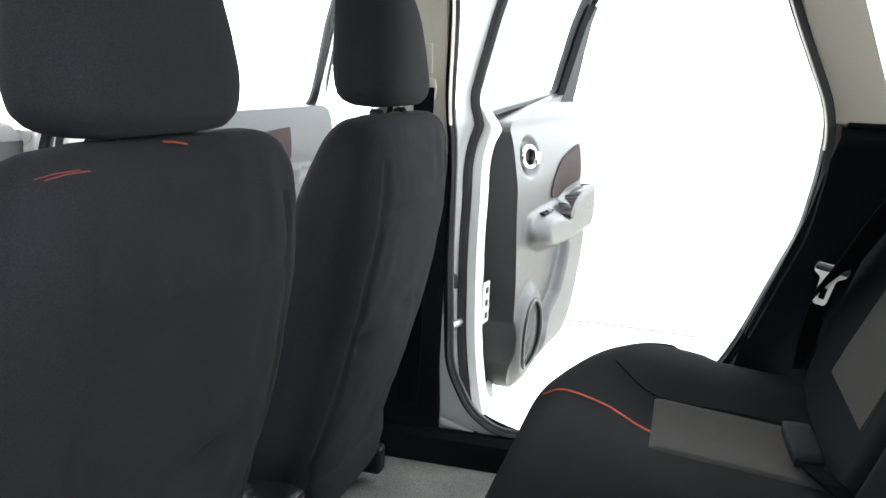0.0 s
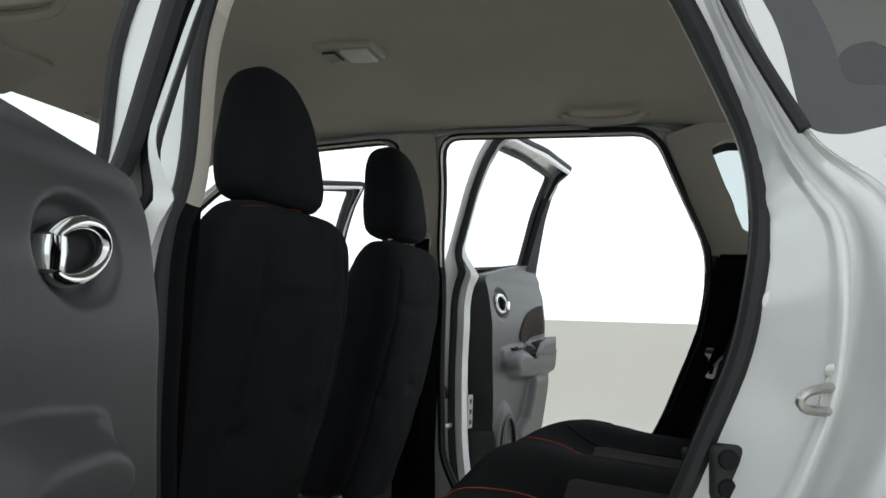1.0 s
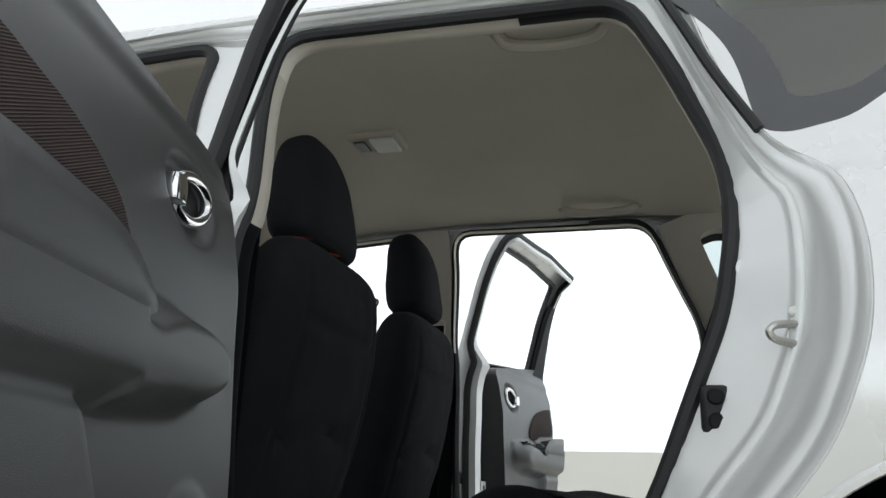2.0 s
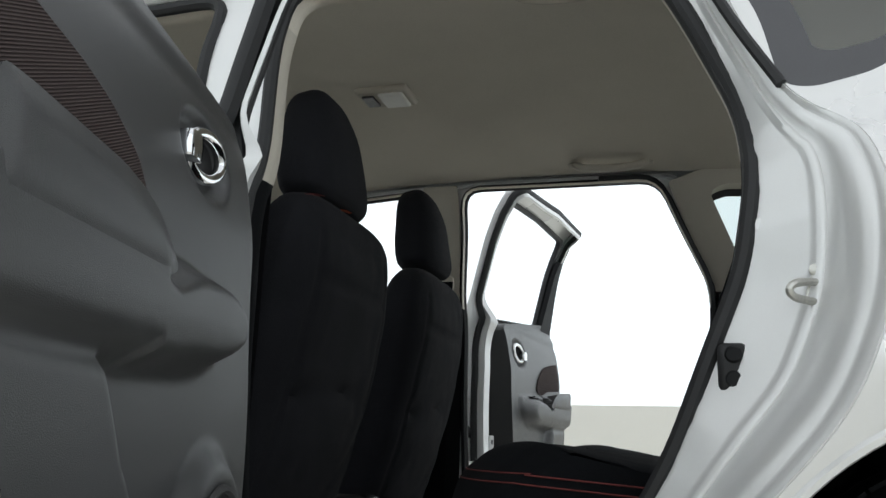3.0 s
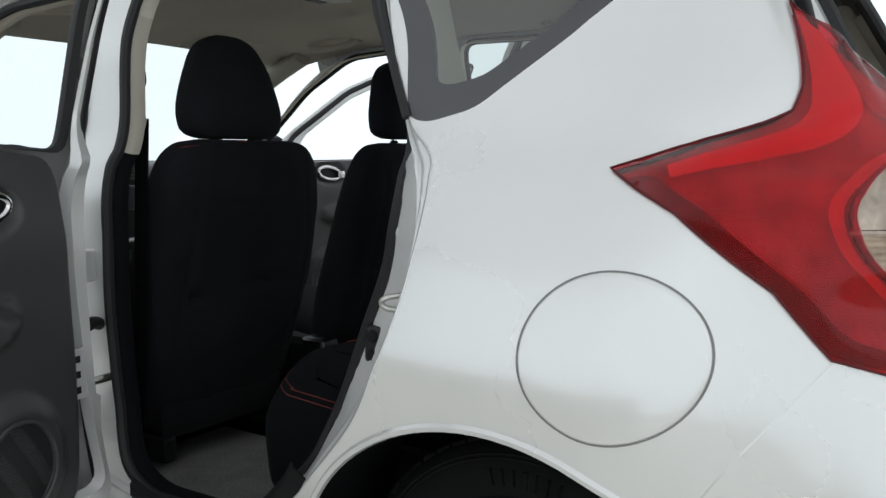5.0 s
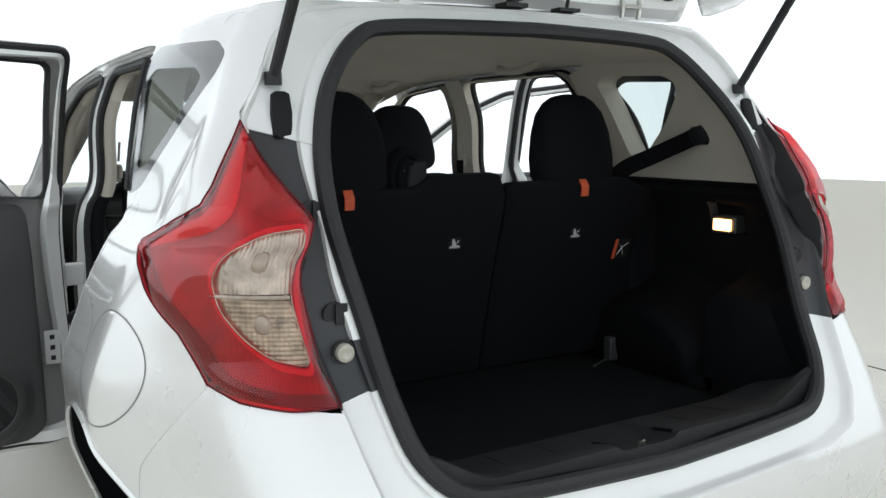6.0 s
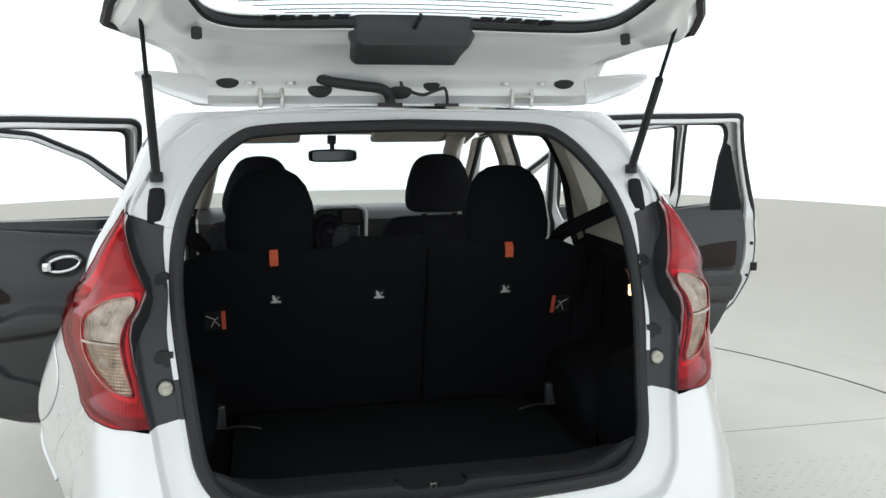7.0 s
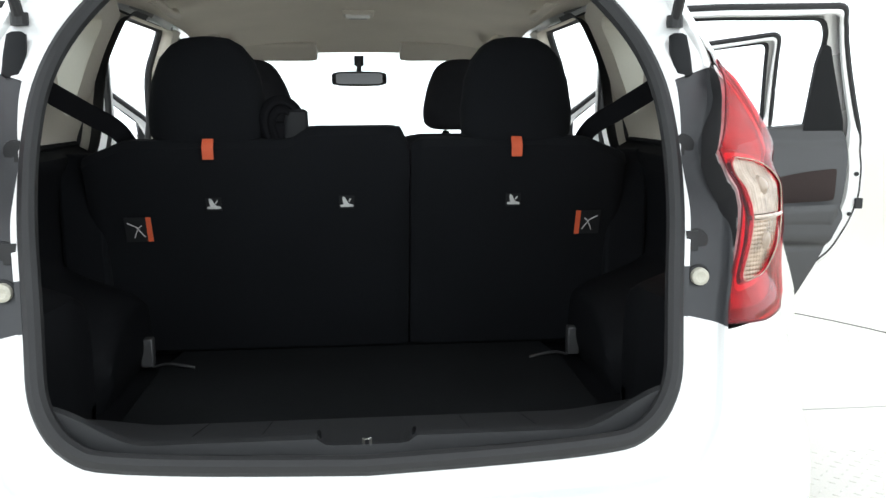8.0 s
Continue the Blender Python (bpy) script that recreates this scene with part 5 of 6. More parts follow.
# belt loop and buckle on the wide backrest
loop = smooth_line([(-.214, .055, 1.085), (-.222, .050, 1.115), (-.219, .046, 1.146), (-.203, .043, 1.170), (-.176, .046, 1.176), (-.150, .054, 1.158), (-.134, .060, 1.122), (-.128, .066, 1.085)], 6)
clump = part("belt_loop", tube(loop, .0165, 10, False, .62), BELT, wide, "black centre belt folded over the backrest")
under = smooth_line([(-.196, .048, 1.085), (-.204, .040, 1.118), (-.199, .036, 1.142), (-.182, .036, 1.156), (-.164, .042, 1.150)], 6)
part("belt_turn", tube(under, .013, 10, False, .5), BELT, clump)
part("buckle", pad([(-.150, .06, 1.07), (-.150, .06, 1.075), (-.148, .052, 1.12), (-.146, .050, 1.150), (-.146, .050, 1.156)], [.035, .055, .056, .05, .03], [.02, .032, .034, .03, .016], 4, 16), DARK_PLASTIC, wide, "black belt buckle")
part("belt_fold", pad([(-.205, .06, 1.065), (-.205, .06, 1.07), (-.195, .056, 1.10), (-.188, .052, 1.125), (-.188, .052, 1.128)], [.04, .05, .05, .04, .02], [.015, .024, .024, .02, .01], 3, 16), BELT, clump)
# buckle strap on the cushion
bm = pad([(.335, .330, .588), (.330, .330, .588), (.30, .331, .590), (.20, .328, .592), (.175, .327, .590), (.170, .327, .590)], [.034, .044, .047, .047, .042, .030], [.010, .017, .019, .019, .017, .010], 6, 20, (0, 1, 0))
buckle = part("belt_buckle", bm, CARGO_PLASTIC, bench, "black belt buckle lying on the bench")
part("buckle_stalk", pad([(.178, .327, .590), (.15, .318, .588), (.12, .300, .584), (.11, .28, .57)], [.030, .032, .032, .030], [.008, .008, .008, .008], 5, 14, (0, 1, 0)), BELT, buckle)
part("buckle_slot", box(.331, .338, .316, .344, .585, .592), RUBBER, buckle)

# ---------------------------------------------------------------- belts on the rear pillars
for sign in (-1, 1):
    way = smooth_line([(sign * .655, -.115, 1.205), (sign * .645, -.085, 1.190), (sign * .60, -.005, 1.148), (sign * .555, .073, 1.105), (sign * .535, .13, 1.04), (sign * .522, .20, .93), (sign * .54, .245, .84), (sign * .585, .272, .775), (sign * .62, .285, .68), (sign * .63, .29, .60)], 6)
    side = np.gradient(way, axis=0)
    side = np.cross(side / np.linalg.norm(side, axis=1)[:, None], (sign * -.8, -.6, .1))
    side = side / np.linalg.norm(side, axis=1)[:, None] * .024
    belt = rings([[tuple(p - q), tuple(p + q)] for p, q in zip(way, side)], False)
    b = thick(part("seat_belt", belt, BELT, car, "black rear seat belt"), .003)
    tip = corner_line([(-.030, .012), (.030, .012), (.031, -.006), (.015, -.016), (.013, -.062), (.009, -.068), (-.009, -.068), (-.013, -.062), (-.015, -.016), (-.031, -.006)], .005)
    slot = corner_line([(-.006, -.034), (.006, -.034), (.006, -.056), (-.006, -.056)], .002)
    down, wide_ = np.array([sign * .10, -.24, .95]), np.array([sign * .45, .86, .10])
    plate = sheet(tip, lambda p: np.array([sign * .580, .266, .808]) + p[:, :1] * wide_ + p[:, 1:] * down, .01, [slot])
    tongue = thick(part("belt_tongue", plate, STEEL, b, "steel belt tongue"), .003, 0)
    part("tongue_grip", tube([np.array([sign * .578, .264, .812]) + wide_ * k for k in (-.03, -.015, 0, .015, .03)], .007, 10), GREY_PLASTIC, tongue)
    part("belt_guide", pad([(sign * .665, -.13, 1.18), (sign * .665, -.13, 1.185), (sign * .66, -.122, 1.205), (sign * .655, -.112, 1.225), (sign * .655, -.112, 1.23)], [.02, .03, .035, .03, .015], [.03, .055, .06, .05, .02], 3, 16), DARK_PLASTIC, b, "black belt guide")
    # front belt with its guide on the centre pillar
    way = smooth_line([(sign * .640, 1.090, 1.11), (sign * .645, 1.095, .90), (sign * .650, 1.10, .60), (sign * .66, 1.11, .40)], 5)
    fb = thick(part("seat_belt", rings([[tuple(p + np.array([0, -.022, 0])), tuple(p + np.array([0, .022, 0]))] for p in way], False), BELT, car, "black front seat belt"), .003)
    part("belt_guide", pad([(sign * .652, 1.087, 1.084), (sign * .652, 1.087, 1.087), (sign * .650, 1.085, 1.106), (sign * .652, 1.085, 1.126), (sign * .652, 1.085, 1.13)], [.01, .018, .02, .018, .01], [.015, .034, .038, .03, .015], 3, 16), BEIGE, fb, "beige belt guide")
    part("belt_slide", tube([(sign * .652, 1.085, 1.14), (sign * .646, 1.085, 1.20)], .008, 8, False, .5), BEIGE, fb)

# ---------------------------------------------------------------- floor, tunnel, console, dashboard
thick(part("floor_pan", rings([[(x, y, .225 + .0 * x) for x in np.linspace(-.74, .74, 12)] for y in np.linspace(.30, 2.6, 20)], False), CARPET, car, "black carpeted car floor"), .03)
thick(part("underbody", rings([[(x, y, z) for x in (-.72, .72)] for y, z in ((-.60, .33), (-.3, .33), (.25, .19), (3.2, .19))], False), DARK_PLASTIC, car), .02)
part("tunnel", rings([[(x * w, y, z) for x, z in ((-1, .205), (-.93, h - .02), (-.75, h), (.75, h), (.93, h - .02), (1, .205))] for y, h, w in ((.62, .268, .17), (1.0, .28, .16), (1.15, .30, .155), (1.4, .36, .15), (2.4, .37, .15))], False), CARPET, car, "black carpeted tunnel")
for x in (-.475, .475):
    bm = rings([[(x - .27, y, z), (x - .255, y, z + .014), (x + .255, y, z + .014), (x + .27, y, z)] for y, z in ((.655, .227), (.67, .229), (1.28, .229), (1.295, .227))], False)
    m = part("floor_mat", bm, MAT, None, "grey carpet mat on the rear car floor")
    tagged(m, category="mat", group="rear floor mats")
bm = rings([[(-w, y, .36), (-w, y, z - .02), (-w + .015, y, z), (w - .015, y, z), (w, y, z - .02), (w, y, .36)] for y, z, w in ((1.075, .32, .026), (1.085, .36, .028), (1.11, .45, .028), (1.125, .475, .03), (1.16, .485, .03), (1.35, .49, .06), (1.37, .47, .085), (1.9, .48, .09), (2.1, .60, .10))])
console = part("centre_console", bm, DARK_PLASTIC, car, "black plastic centre console")
post = [[(w * a, y0 + (y1 - y0) * b, z) for a, b in ((-1, .3), (-.93, .12), (-.75, .0), (.75, .0), (.93, .12), (1, .3), (1, .85), (.8, 1), (-.8, 1), (-1, .85))]
        for y0, y1, z, w in ((1.030, 1.116, .25, .046), (1.036, 1.120, .315, .045), (1.055, 1.138, .39, .043), (1.073, 1.156, .46, .041), (1.080, 1.165, .484, .038), (1.089, 1.158, .491, .030))]
part("console_end", rings(post), material("smooth_black_plastic", (.009, .009, .010), .26, 0, .05, 900, .05, .1, 8, specular=.38), console, "smooth black end post of the console")
part("hand_brake", tube([(-.02, 1.62, .48), (-.02, 1.45, .56), (-.02, 1.34, .60)], .016, 10), DARK_PLASTIC, console)
part("gear_lever", tube([(0, 1.85, .48), (0, 1.83, .66)], .012, 8), DARK_PLASTIC, console)
part("gear_knob", pad([(0, 1.83, .65), (0, 1.83, .655), (0, 1.828, .69), (0, 1.826, .72), (0, 1.826, .725)], [.02, .04, .05, .04, .02], [.02, .045, .055, .045, .02], 2.5, 16), DARK_PLASTIC, console)
dash = [[(x, y - .05 * (abs(x) / .7) ** 2, z) for x in np.linspace(-.70, .70, 24)] for y, z in ((2.75, .955), (2.55, .985), (2.35, .985), (2.25, .965), (2.215, .93), (2.22, .86), (2.25, .78), (2.33, .62), (2.45, .42), (2.6, .30))]
dashboard = thick(part("dashboard", rings(dash, False), GREY_PLASTIC, car, "dark grey dashboard"), .01)
stack = rounded(part("centre_stack", box(-.09, .17, 2.15, 2.28, .66, 1.0), DARK_PLASTIC, dashboard, "centre stack with air vents"), .02)
fr = corner_line([(-.095, .70), (-.105, .985), (-.06, 1.007), (.14, 1.007), (.185, .985), (.175, .70)], .03)
part("silver_frame", tube([(x, 2.148, z) for x, z in spread(fr, .03)], .009, 6, True), SILVER, stack, "silver surround")
for s in (-1, 1):
    v = part("air_vent", box(.04 + s * .062 - .05, .04 + s * .062 + .05, 2.142, 2.16, .92, .985), RUBBER, stack, "black air vent")
    for k in range(5):
        part("slat", box(.04 + s * .062 - .048, .04 + s * .062 + .048, 2.134, 2.146, .927 + k * .012, .931 + k * .012), GREY_PLASTIC, v)
rounded(part("radio", box(-.065, .145, 2.138, 2.16, .81, .905), FRIT, stack, "black radio face"), .006)
part("instrument_hood", rings([[(x, y, .975 + h * math.sin(math.pi * t)) for t, x in zip(np.linspace(0, 1, 14), np.linspace(-.54, -.20, 14))] for y, h in ((2.17, .06), (2.30, .065), (2.45, .03))], False), DARK_PLASTIC, dashboard, "instrument hood")
a = np.linspace(0, 2 * math.pi, 48, endpoint=False)
wc = np.array([-.37, 2.0, .865])
wu, wv = np.array([1, 0, 0]), np.array([0, .42, .907])
wheel = part("steering_wheel", tube([wc + .185 * (math.cos(q) * wu + math.sin(q) * wv) for q in a], .015, 10, True, 1.1), DARK_PLASTIC, dashboard, "black steering wheel")
part("wheel_hub", pad([wc + wu * k for k in (-.075, -.07, 0, .07, .075)], [.06, .13, .15, .13, .06], [.03, .05, .06, .05, .03], 3, 20, tuple(wv)), DARK_PLASTIC, wheel)
for dx, dz in ((-.17, .02), (.17, .02), (0, -.17)):
    part("spoke", tube([wc, wc + wu * dx + wv * dz], .016, 8, False, .5), DARK_PLASTIC, wheel)
part("column", tube([wc, wc + np.array([0, .3, -.13])], .05, 16), DARK_PLASTIC, dashboard)

# mirror, visors, roof lamp, grab handles
mir = part("rear_view_mirror", pad([(x, 2.04 + .02 * abs(x), 1.285) for x in (-.125, -.12, -.09, 0, .09, .12, .125)], [.03, .05, .064, .068, .064, .05, .03], [.01, .02, .03, .034, .03, .02, .01], 3, 20, (0, 0, 1)), DARK_PLASTIC, car, "black rear-view mirror")
part("mirror_glass", rings([[(x, 2.021, 1.285 - h), (x, 2.021, 1.285 + h)] for x, h in ((-.105, .018), (-.09, .024), (.09, .024), (.105, .018))], False), FRIT, mir)
part("mirror_stalk", tube([(0, 2.05, 1.30), (0, 2.08, 1.36)], .012, 8), DARK_PLASTIC, mir)
part("mirror_foot", box(-.022, .022, 2.07, 2.10, 1.345, 1.39), DARK_PLASTIC, mir)
for s in (-1, 1):
    v = pad([(s * .365 + k, 1.80, 1.396) for k in (-.19, -.185, -.16, .16, .185, .19)], [.12, .152, .165, .165, .152, .12], [.016, .032, .038, .038, .032, .016], 4, 24, (0, .93, -.36))
    visor = part("sun_visor", v, BEIGE, car, "beige sun visor")
    part("visor_rod", tube([(s * .16, 1.90, 1.40), (s * .55, 1.90, 1.395)], .006, 6), BEIGE, visor)
    for y0, y1 in ((.455, .675), (1.42, 1.64)):
        z = 1.440 if y0 < 1 else 1.425
        c = smooth_line([(s * .555, y0, z + .012), (s * .535, y0 + .012, z - .002), (s * .522, y0 + .035, z - .016), (s * .518, (y0 + y1) / 2, z - .022), (s * .522, y1 - .035, z - .016), (s * .535, y1 - .012, z - .002), (s * .555, y1, z + .012)], 6)
        g = part("grab_handle", tube(c, .012, 10, False, 1.0), BEIGE, car, "beige grab handle on the headliner")
        for y in (y0 + .004, y1 - .004):
            part("handle_foot", pad([(s * .55, y + k, z + .012) for k in (-.02, -.018, .018, .02)], [.02, .03, .03, .02], [.02, .03, .03, .02], 3, 14, (1, 0, 0)), BEIGE, g)
lampb = rounded(part("roof_lamp", box(-.055, .055, 1.02, 1.16, 1.468, 1.50), BEIGE, car, "beige roof lamp with clear lens"), .008)
rounded(part("lamp_lens", box(-.042, .042, 1.035, 1.10, 1.460, 1.47), WHITE_PLASTIC, lampb, "clear white lens"), .004)
part("lamp_switch", box(-.03, .03, 1.115, 1.145, 1.462, 1.47), GREY_PLASTIC, lampb)

# windscreen and front pillars
sc = []
for t in np.linspace(0, 1, 14):
    y, z, w = 1.97 + .80 * t, 1.425 - .46 * t + .03 * math.sin(math.pi * t), .56 + .14 * t
    sc.append([(x, y - .06 * (abs(x) / w) ** 2, z) for x in np.linspace(-w, w, 16)])
ws = part("windscreen", rings(sc, False), GLASS, car, "clear windscreen")
ws.visible_shadow = False
for s in (-1, 1):
    out = smooth_line([(s * .60, 1.72, 1.40), (s * .625, 1.95, 1.30), (s * .675, 2.25, 1.13), (s * .735, 2.62, .95)], 8)
    part("front_pillar", tube(out, .040, 12, False, .8), PAINT, car, "white front pillar")
    inn = out + np.array([-s * .022, -.012, -.012])
    part("front_pillar_trim", tube(inn, .040, 12, False, .8), BEIGE, car, "beige front pillar trim")
# header above the windscreen
part("header_trim", tube([(x, 1.93 - .05 * (abs(x) / .56) ** 2, 1.415) for x in np.linspace(-.56, .56, 20)], .03, 10, False, .5), HEADLINER, car)

# ---------------------------------------------------------------- cargo space
for sign in (-1, 1):
    def wall_in(p, sign=sign):
        y, z = p[:, 0], p[:, 1]
        w = half(y, z) - .085 - .06 * (1 - step_up(z, 1.04, 1.08)) * step_up(z, .5, .6) - .03 * (1 - step_up(z, .5, .6))
        # wheel house and rear bulge
        bulge = (1 - step_up(np.sqrt((y / .40) ** 2 + ((z - .42) / .40) ** 2), .72, .98)) * .18
        top = .845 - 4.5 * np.clip(y + .33, 0, 1) ** 2
        box_in = step_up(-y, .205, .262) * (1 - step_up(z, top - .055, top + .02))
        w = w - bulge * (1 - box_in)
        w = w * (1 - box_in) + np.minimum(w, .545 + .10 * np.clip(z - .70, 0, 1) + .16 * np.clip(-.36 - y, 0, 1)) * box_in
        return np.stack([sign * w, y, z], 1)

    def rear_y(z):
        return float(rear_at(float(half(REAR(z) + .05, z)) - .10, z)) + .045
    low = [(rear_y(z), z) for z in np.linspace(.56, 1.07, 12)] + [(.26, 1.07), (.30, .9), (.40, .62), (.42, .5), (-.5, .5)]
    niche = corner_line([(-.138, .932), (-.138, 1.024), (-.262, 1.018), (-.262, .932)], .010)
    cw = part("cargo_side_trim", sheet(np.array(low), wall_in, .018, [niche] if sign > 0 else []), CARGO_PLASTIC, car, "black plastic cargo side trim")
    thick(cw, .004)
    if sign > 0:
        rim = spread(niche, .01)
        steps = [list(wall_in(niche_row) + np.array([dx, 0, 0])) for niche_row, dx in ((rim, .0), (rim.mean(0) + (rim - rim.mean(0)) * .97, .012), (rim.mean(0) + (rim - rim.mean(0)) * .94, .034))]
        recess = part("lamp_recess", rings(steps, True, False), GREY_PLASTIC, cw, "dark recess round the cargo lamp")
        part("recess_back", sheet(niche, lambda p: wall_in(p) + np.array([.032, 0, 0]), .03), CARGO_PLASTIC, recess)
    up = corner_line([(rear_y(1.074), 1.074), (rear_y(1.2), 1.2), (rear_y(1.32), 1.32), (rear_y(1.43), 1.43), (.30, 1.43), (.40, 1.40), (.285, 1.10), (.28, 1.074)], .01)
    win = QUARTER_GLASS.mean(0) + (QUARTER_GLASS - QUARTER_GLASS.mean(0)) * np.array([.66, .74]) + np.array([.005, 0.0])
    win = corner_line(win[::3], .03)
    pt = part("rear_pillar_trim", sheet(up, wall_in, .02, [win]), BEIGE, car, "beige rear pillar trim with window")
    thick(pt, .004)
    # lining between the seal and the side trim
    edge = np.array([p for p in halves["seal"][0 if sign < 0 else 1] if .58 < p[2] < 1.40])
    inner = wall_in(np.array([(rear_y(p[2]) + .012, p[2]) for p in edge]))
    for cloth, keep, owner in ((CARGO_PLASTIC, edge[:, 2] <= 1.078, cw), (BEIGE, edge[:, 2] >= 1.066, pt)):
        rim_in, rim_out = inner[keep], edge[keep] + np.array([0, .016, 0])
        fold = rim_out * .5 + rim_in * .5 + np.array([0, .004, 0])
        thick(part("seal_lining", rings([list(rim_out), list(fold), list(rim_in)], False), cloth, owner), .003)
    # reveal of the quarter window
    wl = spread(win, .02)
    a3 = wall_in(wl)
    b3 = np.stack([sign * (half(wl[:, 0], wl[:, 1]) - .008), *(wl.mean(0) + (wl - wl.mean(0)) * 1.03).T], 1)
    part("window_reveal", rings([list(a3), list(b3)], True, False), BEIGE, pt)
    # ledge between the two trims
    part("ledge", tube([tuple(wall_in(np.array([(y, 1.072)]))[0] + np.array([-sign * .004, 0, 0])) for y in np.linspace(-.39, .25, 16)], .010, 8, False, .7), CARGO_PLASTIC, cw)
    cord = smooth_line([(sign * .505, .06, .545), (sign * .475, .045, .556), (sign * .435, .02, .560), (sign * .40, .01, .556)], 6)
    part("net_cord", tube(cord, .0035, 6), GREY_PLASTIC, cw, "thin grey cord")
    rounded(part("anchor_loop", box(sign * .545, sign * .575, -.30, -.265, .533, .575), SILL_PLASTIC, cw, "small dark luggage anchor"), .005)
    # hooks
    rounded(part("cargo_hook", box(sign * .505, sign * .535, .055, .085, .545, .615), GREY_PLASTIC, cw, "grey luggage hook"), .004)
lamp_body = rounded(part("cargo_lamp", box(.692, .735, -.230, -.146, .936, .986), GREY_PLASTIC, car, "small lit cargo lamp in the side trim"), .006)
rounded(part("lamp_lens", box(.682, .694, -.216, -.158, .944, .976), LAMP_GLOW, lamp_body, "glowing lamp lens"), .003)
floor_rows = [[(x * (1 - .05 * step_up(y, 0, .17)), y, .552) for x in np.linspace(-.48, .48, 14)] for y in (-.56, -.4, -.2, -.1, 0, .10, .165)]
thick(part("cargo_floor", rings(floor_rows, False), CARGO_CARPET, car, "dark grey carpeted cargo floor"), .02)
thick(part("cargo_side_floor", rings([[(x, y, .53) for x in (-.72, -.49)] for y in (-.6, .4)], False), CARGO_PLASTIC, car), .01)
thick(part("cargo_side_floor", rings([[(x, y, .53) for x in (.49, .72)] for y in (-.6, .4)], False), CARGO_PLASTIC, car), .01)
thick(part("seat_foot", rings([[(x, y, z) for x in (-.50, .50)] for y, z in ((.185, .545), (.19, .592), (.24, .60))], False), CARGO_CARPET, car), .01)
# pale maker's mark on the right quarter window
for k, w in ((0, .018), (.008, .014), (.015, .018)):
    z = 1.19 + k
    part("window_mark", box(float(half(.12, z)) - .012, float(half(.12, z)) - .0115, .12 - w / 2, .12 + w / 2, z, z + .004), PALE, bpy.data.objects["quarter_window.001"])
# lip trim with striker recess
lip = []
for x in np.linspace(-.53, .53, 77):
    rise = float(.07 * step_up(abs(x), .36, .53))
    dip = float(.020 * (1 - step_up(abs(x), .066, .080)))
    lip.append([(x, -.425, .545), (x, -.432, .578 + rise * .2), (x, -.445, .584 + rise * .25), (x, -.555, .600 - dip + rise * .6), (x, -.603, .614 - dip + rise), (x, -.620, .613 - dip * .6 + rise), (x, -.632, .57)])
lt = part("sill_plate", rings(lip, False), SILL_PLASTIC, car, "dark grey tailgate sill trim with latch recess")
part("striker", tube([(-.006, -.598, .588), (-.006, -.60, .603), (.006, -.60, .603), (.006, -.598, .588)], .003, 8), STEEL, lt, "steel tailgate striker")
for x in (-.30, -.18, .18, .30):
    part("sill_joint", tube([(x * .96, -.447, .5845), (x, -.553, .6005)], .0006, 5), CARGO_PLASTIC, lt)
for s in (-1, 1):
    part("recess_side", tube([(s * .084, -.545, .597), (s * .080, -.605, .610)], .004, 6), CARGO_PLASTIC, lt)

# ---------------------------------------------------------------- tailgate, standing open
HINGE_Y, HINGE_Z, LIFT = -.172, 1.520, 88
GATE_V = [.54, .70, .92, 1.07, 1.212, 1.314, 1.40, 1.46, 1.50, 1.53, 1.56, 1.60]
GATE_Y = knots(GATE_V, [-.655, -.58, -.465, -.39, -.332, -.312, -.29, -.268, -.243, -.215, -.186, -.146])
GATE_Z = knots(GATE_V, [.54, .70, .92, 1.07, 1.212, 1.314, 1.40, 1.455, 1.488, 1.503, 1.510, 1.515])


def gate_place(x, v, deep):
    """Points of the closed tailgate, by the way v up its inner face, deep metres inside its outer skin."""
    e = .004
    ty, tz = GATE_Y(v + e) - GATE_Y(v - e), GATE_Z(v + e) - GATE_Z(v - e)
    l = np.sqrt(ty * ty + tz * tz) + 1e-9
    bow = .03 * (1 - (np.abs(x) / .65) ** 2) - .02
    d = deep - .05
    return np.stack([x, GATE_Y(v) - bow * (1 - step_up(v, 1.40, 1.50)) + d * tz / l, GATE_Z(v) - d * ty / l], -1)


def gate_point(x, z, deep):
    return tuple(gate_place(np.array(float(x)), np.array(float(z)), deep))


GATE_UP = Matrix.Translation((0, HINGE_Y, HINGE_Z)) @ Matrix.Rotation(radians(-LIFT), 4, "X") @ Matrix.Translation((0, -HINGE_Y, -HINGE_Z))


def raise_gate(ob):
    ob.matrix_basis = GATE_UP


def both(points):
    """A half outline, from the middle, closed by its mirror image."""
    p = [tuple(q) for q in points]
    return np.array(p + [(-x, z) for x, z in p[::-1] if x > 1e-6])


def gate_shape(deep):
    def at(p):
        d = deep(p) if callable(deep) else deep
        return gate_place(p[:, 0], p[:, 1], d)
    return at


gate_line = corner_line(both([(0, 1.60), (.50, 1.60), (.552, 1.595), (.568, 1.55), (.582, 1.50), (.612, 1.42), (.66, 1.32), (.70, 1.22), (.675, 1.13), (.635, 1.07), (.643, 1.0), (.645, .92), (.635, .80),
                              (.615, .70), (.59, .62), (.54, .57), (.44, .55), (0, .54)]), .03)
pane_line = corner_line(both([(0, 1.300), (.28, 1.296), (.42, 1.27), (.485, 1.20), (.52, 1.09), (.535, 1.0), (.50, .945), (0, .93)]), .06)
gate = thick(part("tailgate", sheet(gate_line, gate_shape(0), .03, [pane_line]), PAINT, car, "white tailgate, standing open"), .004)


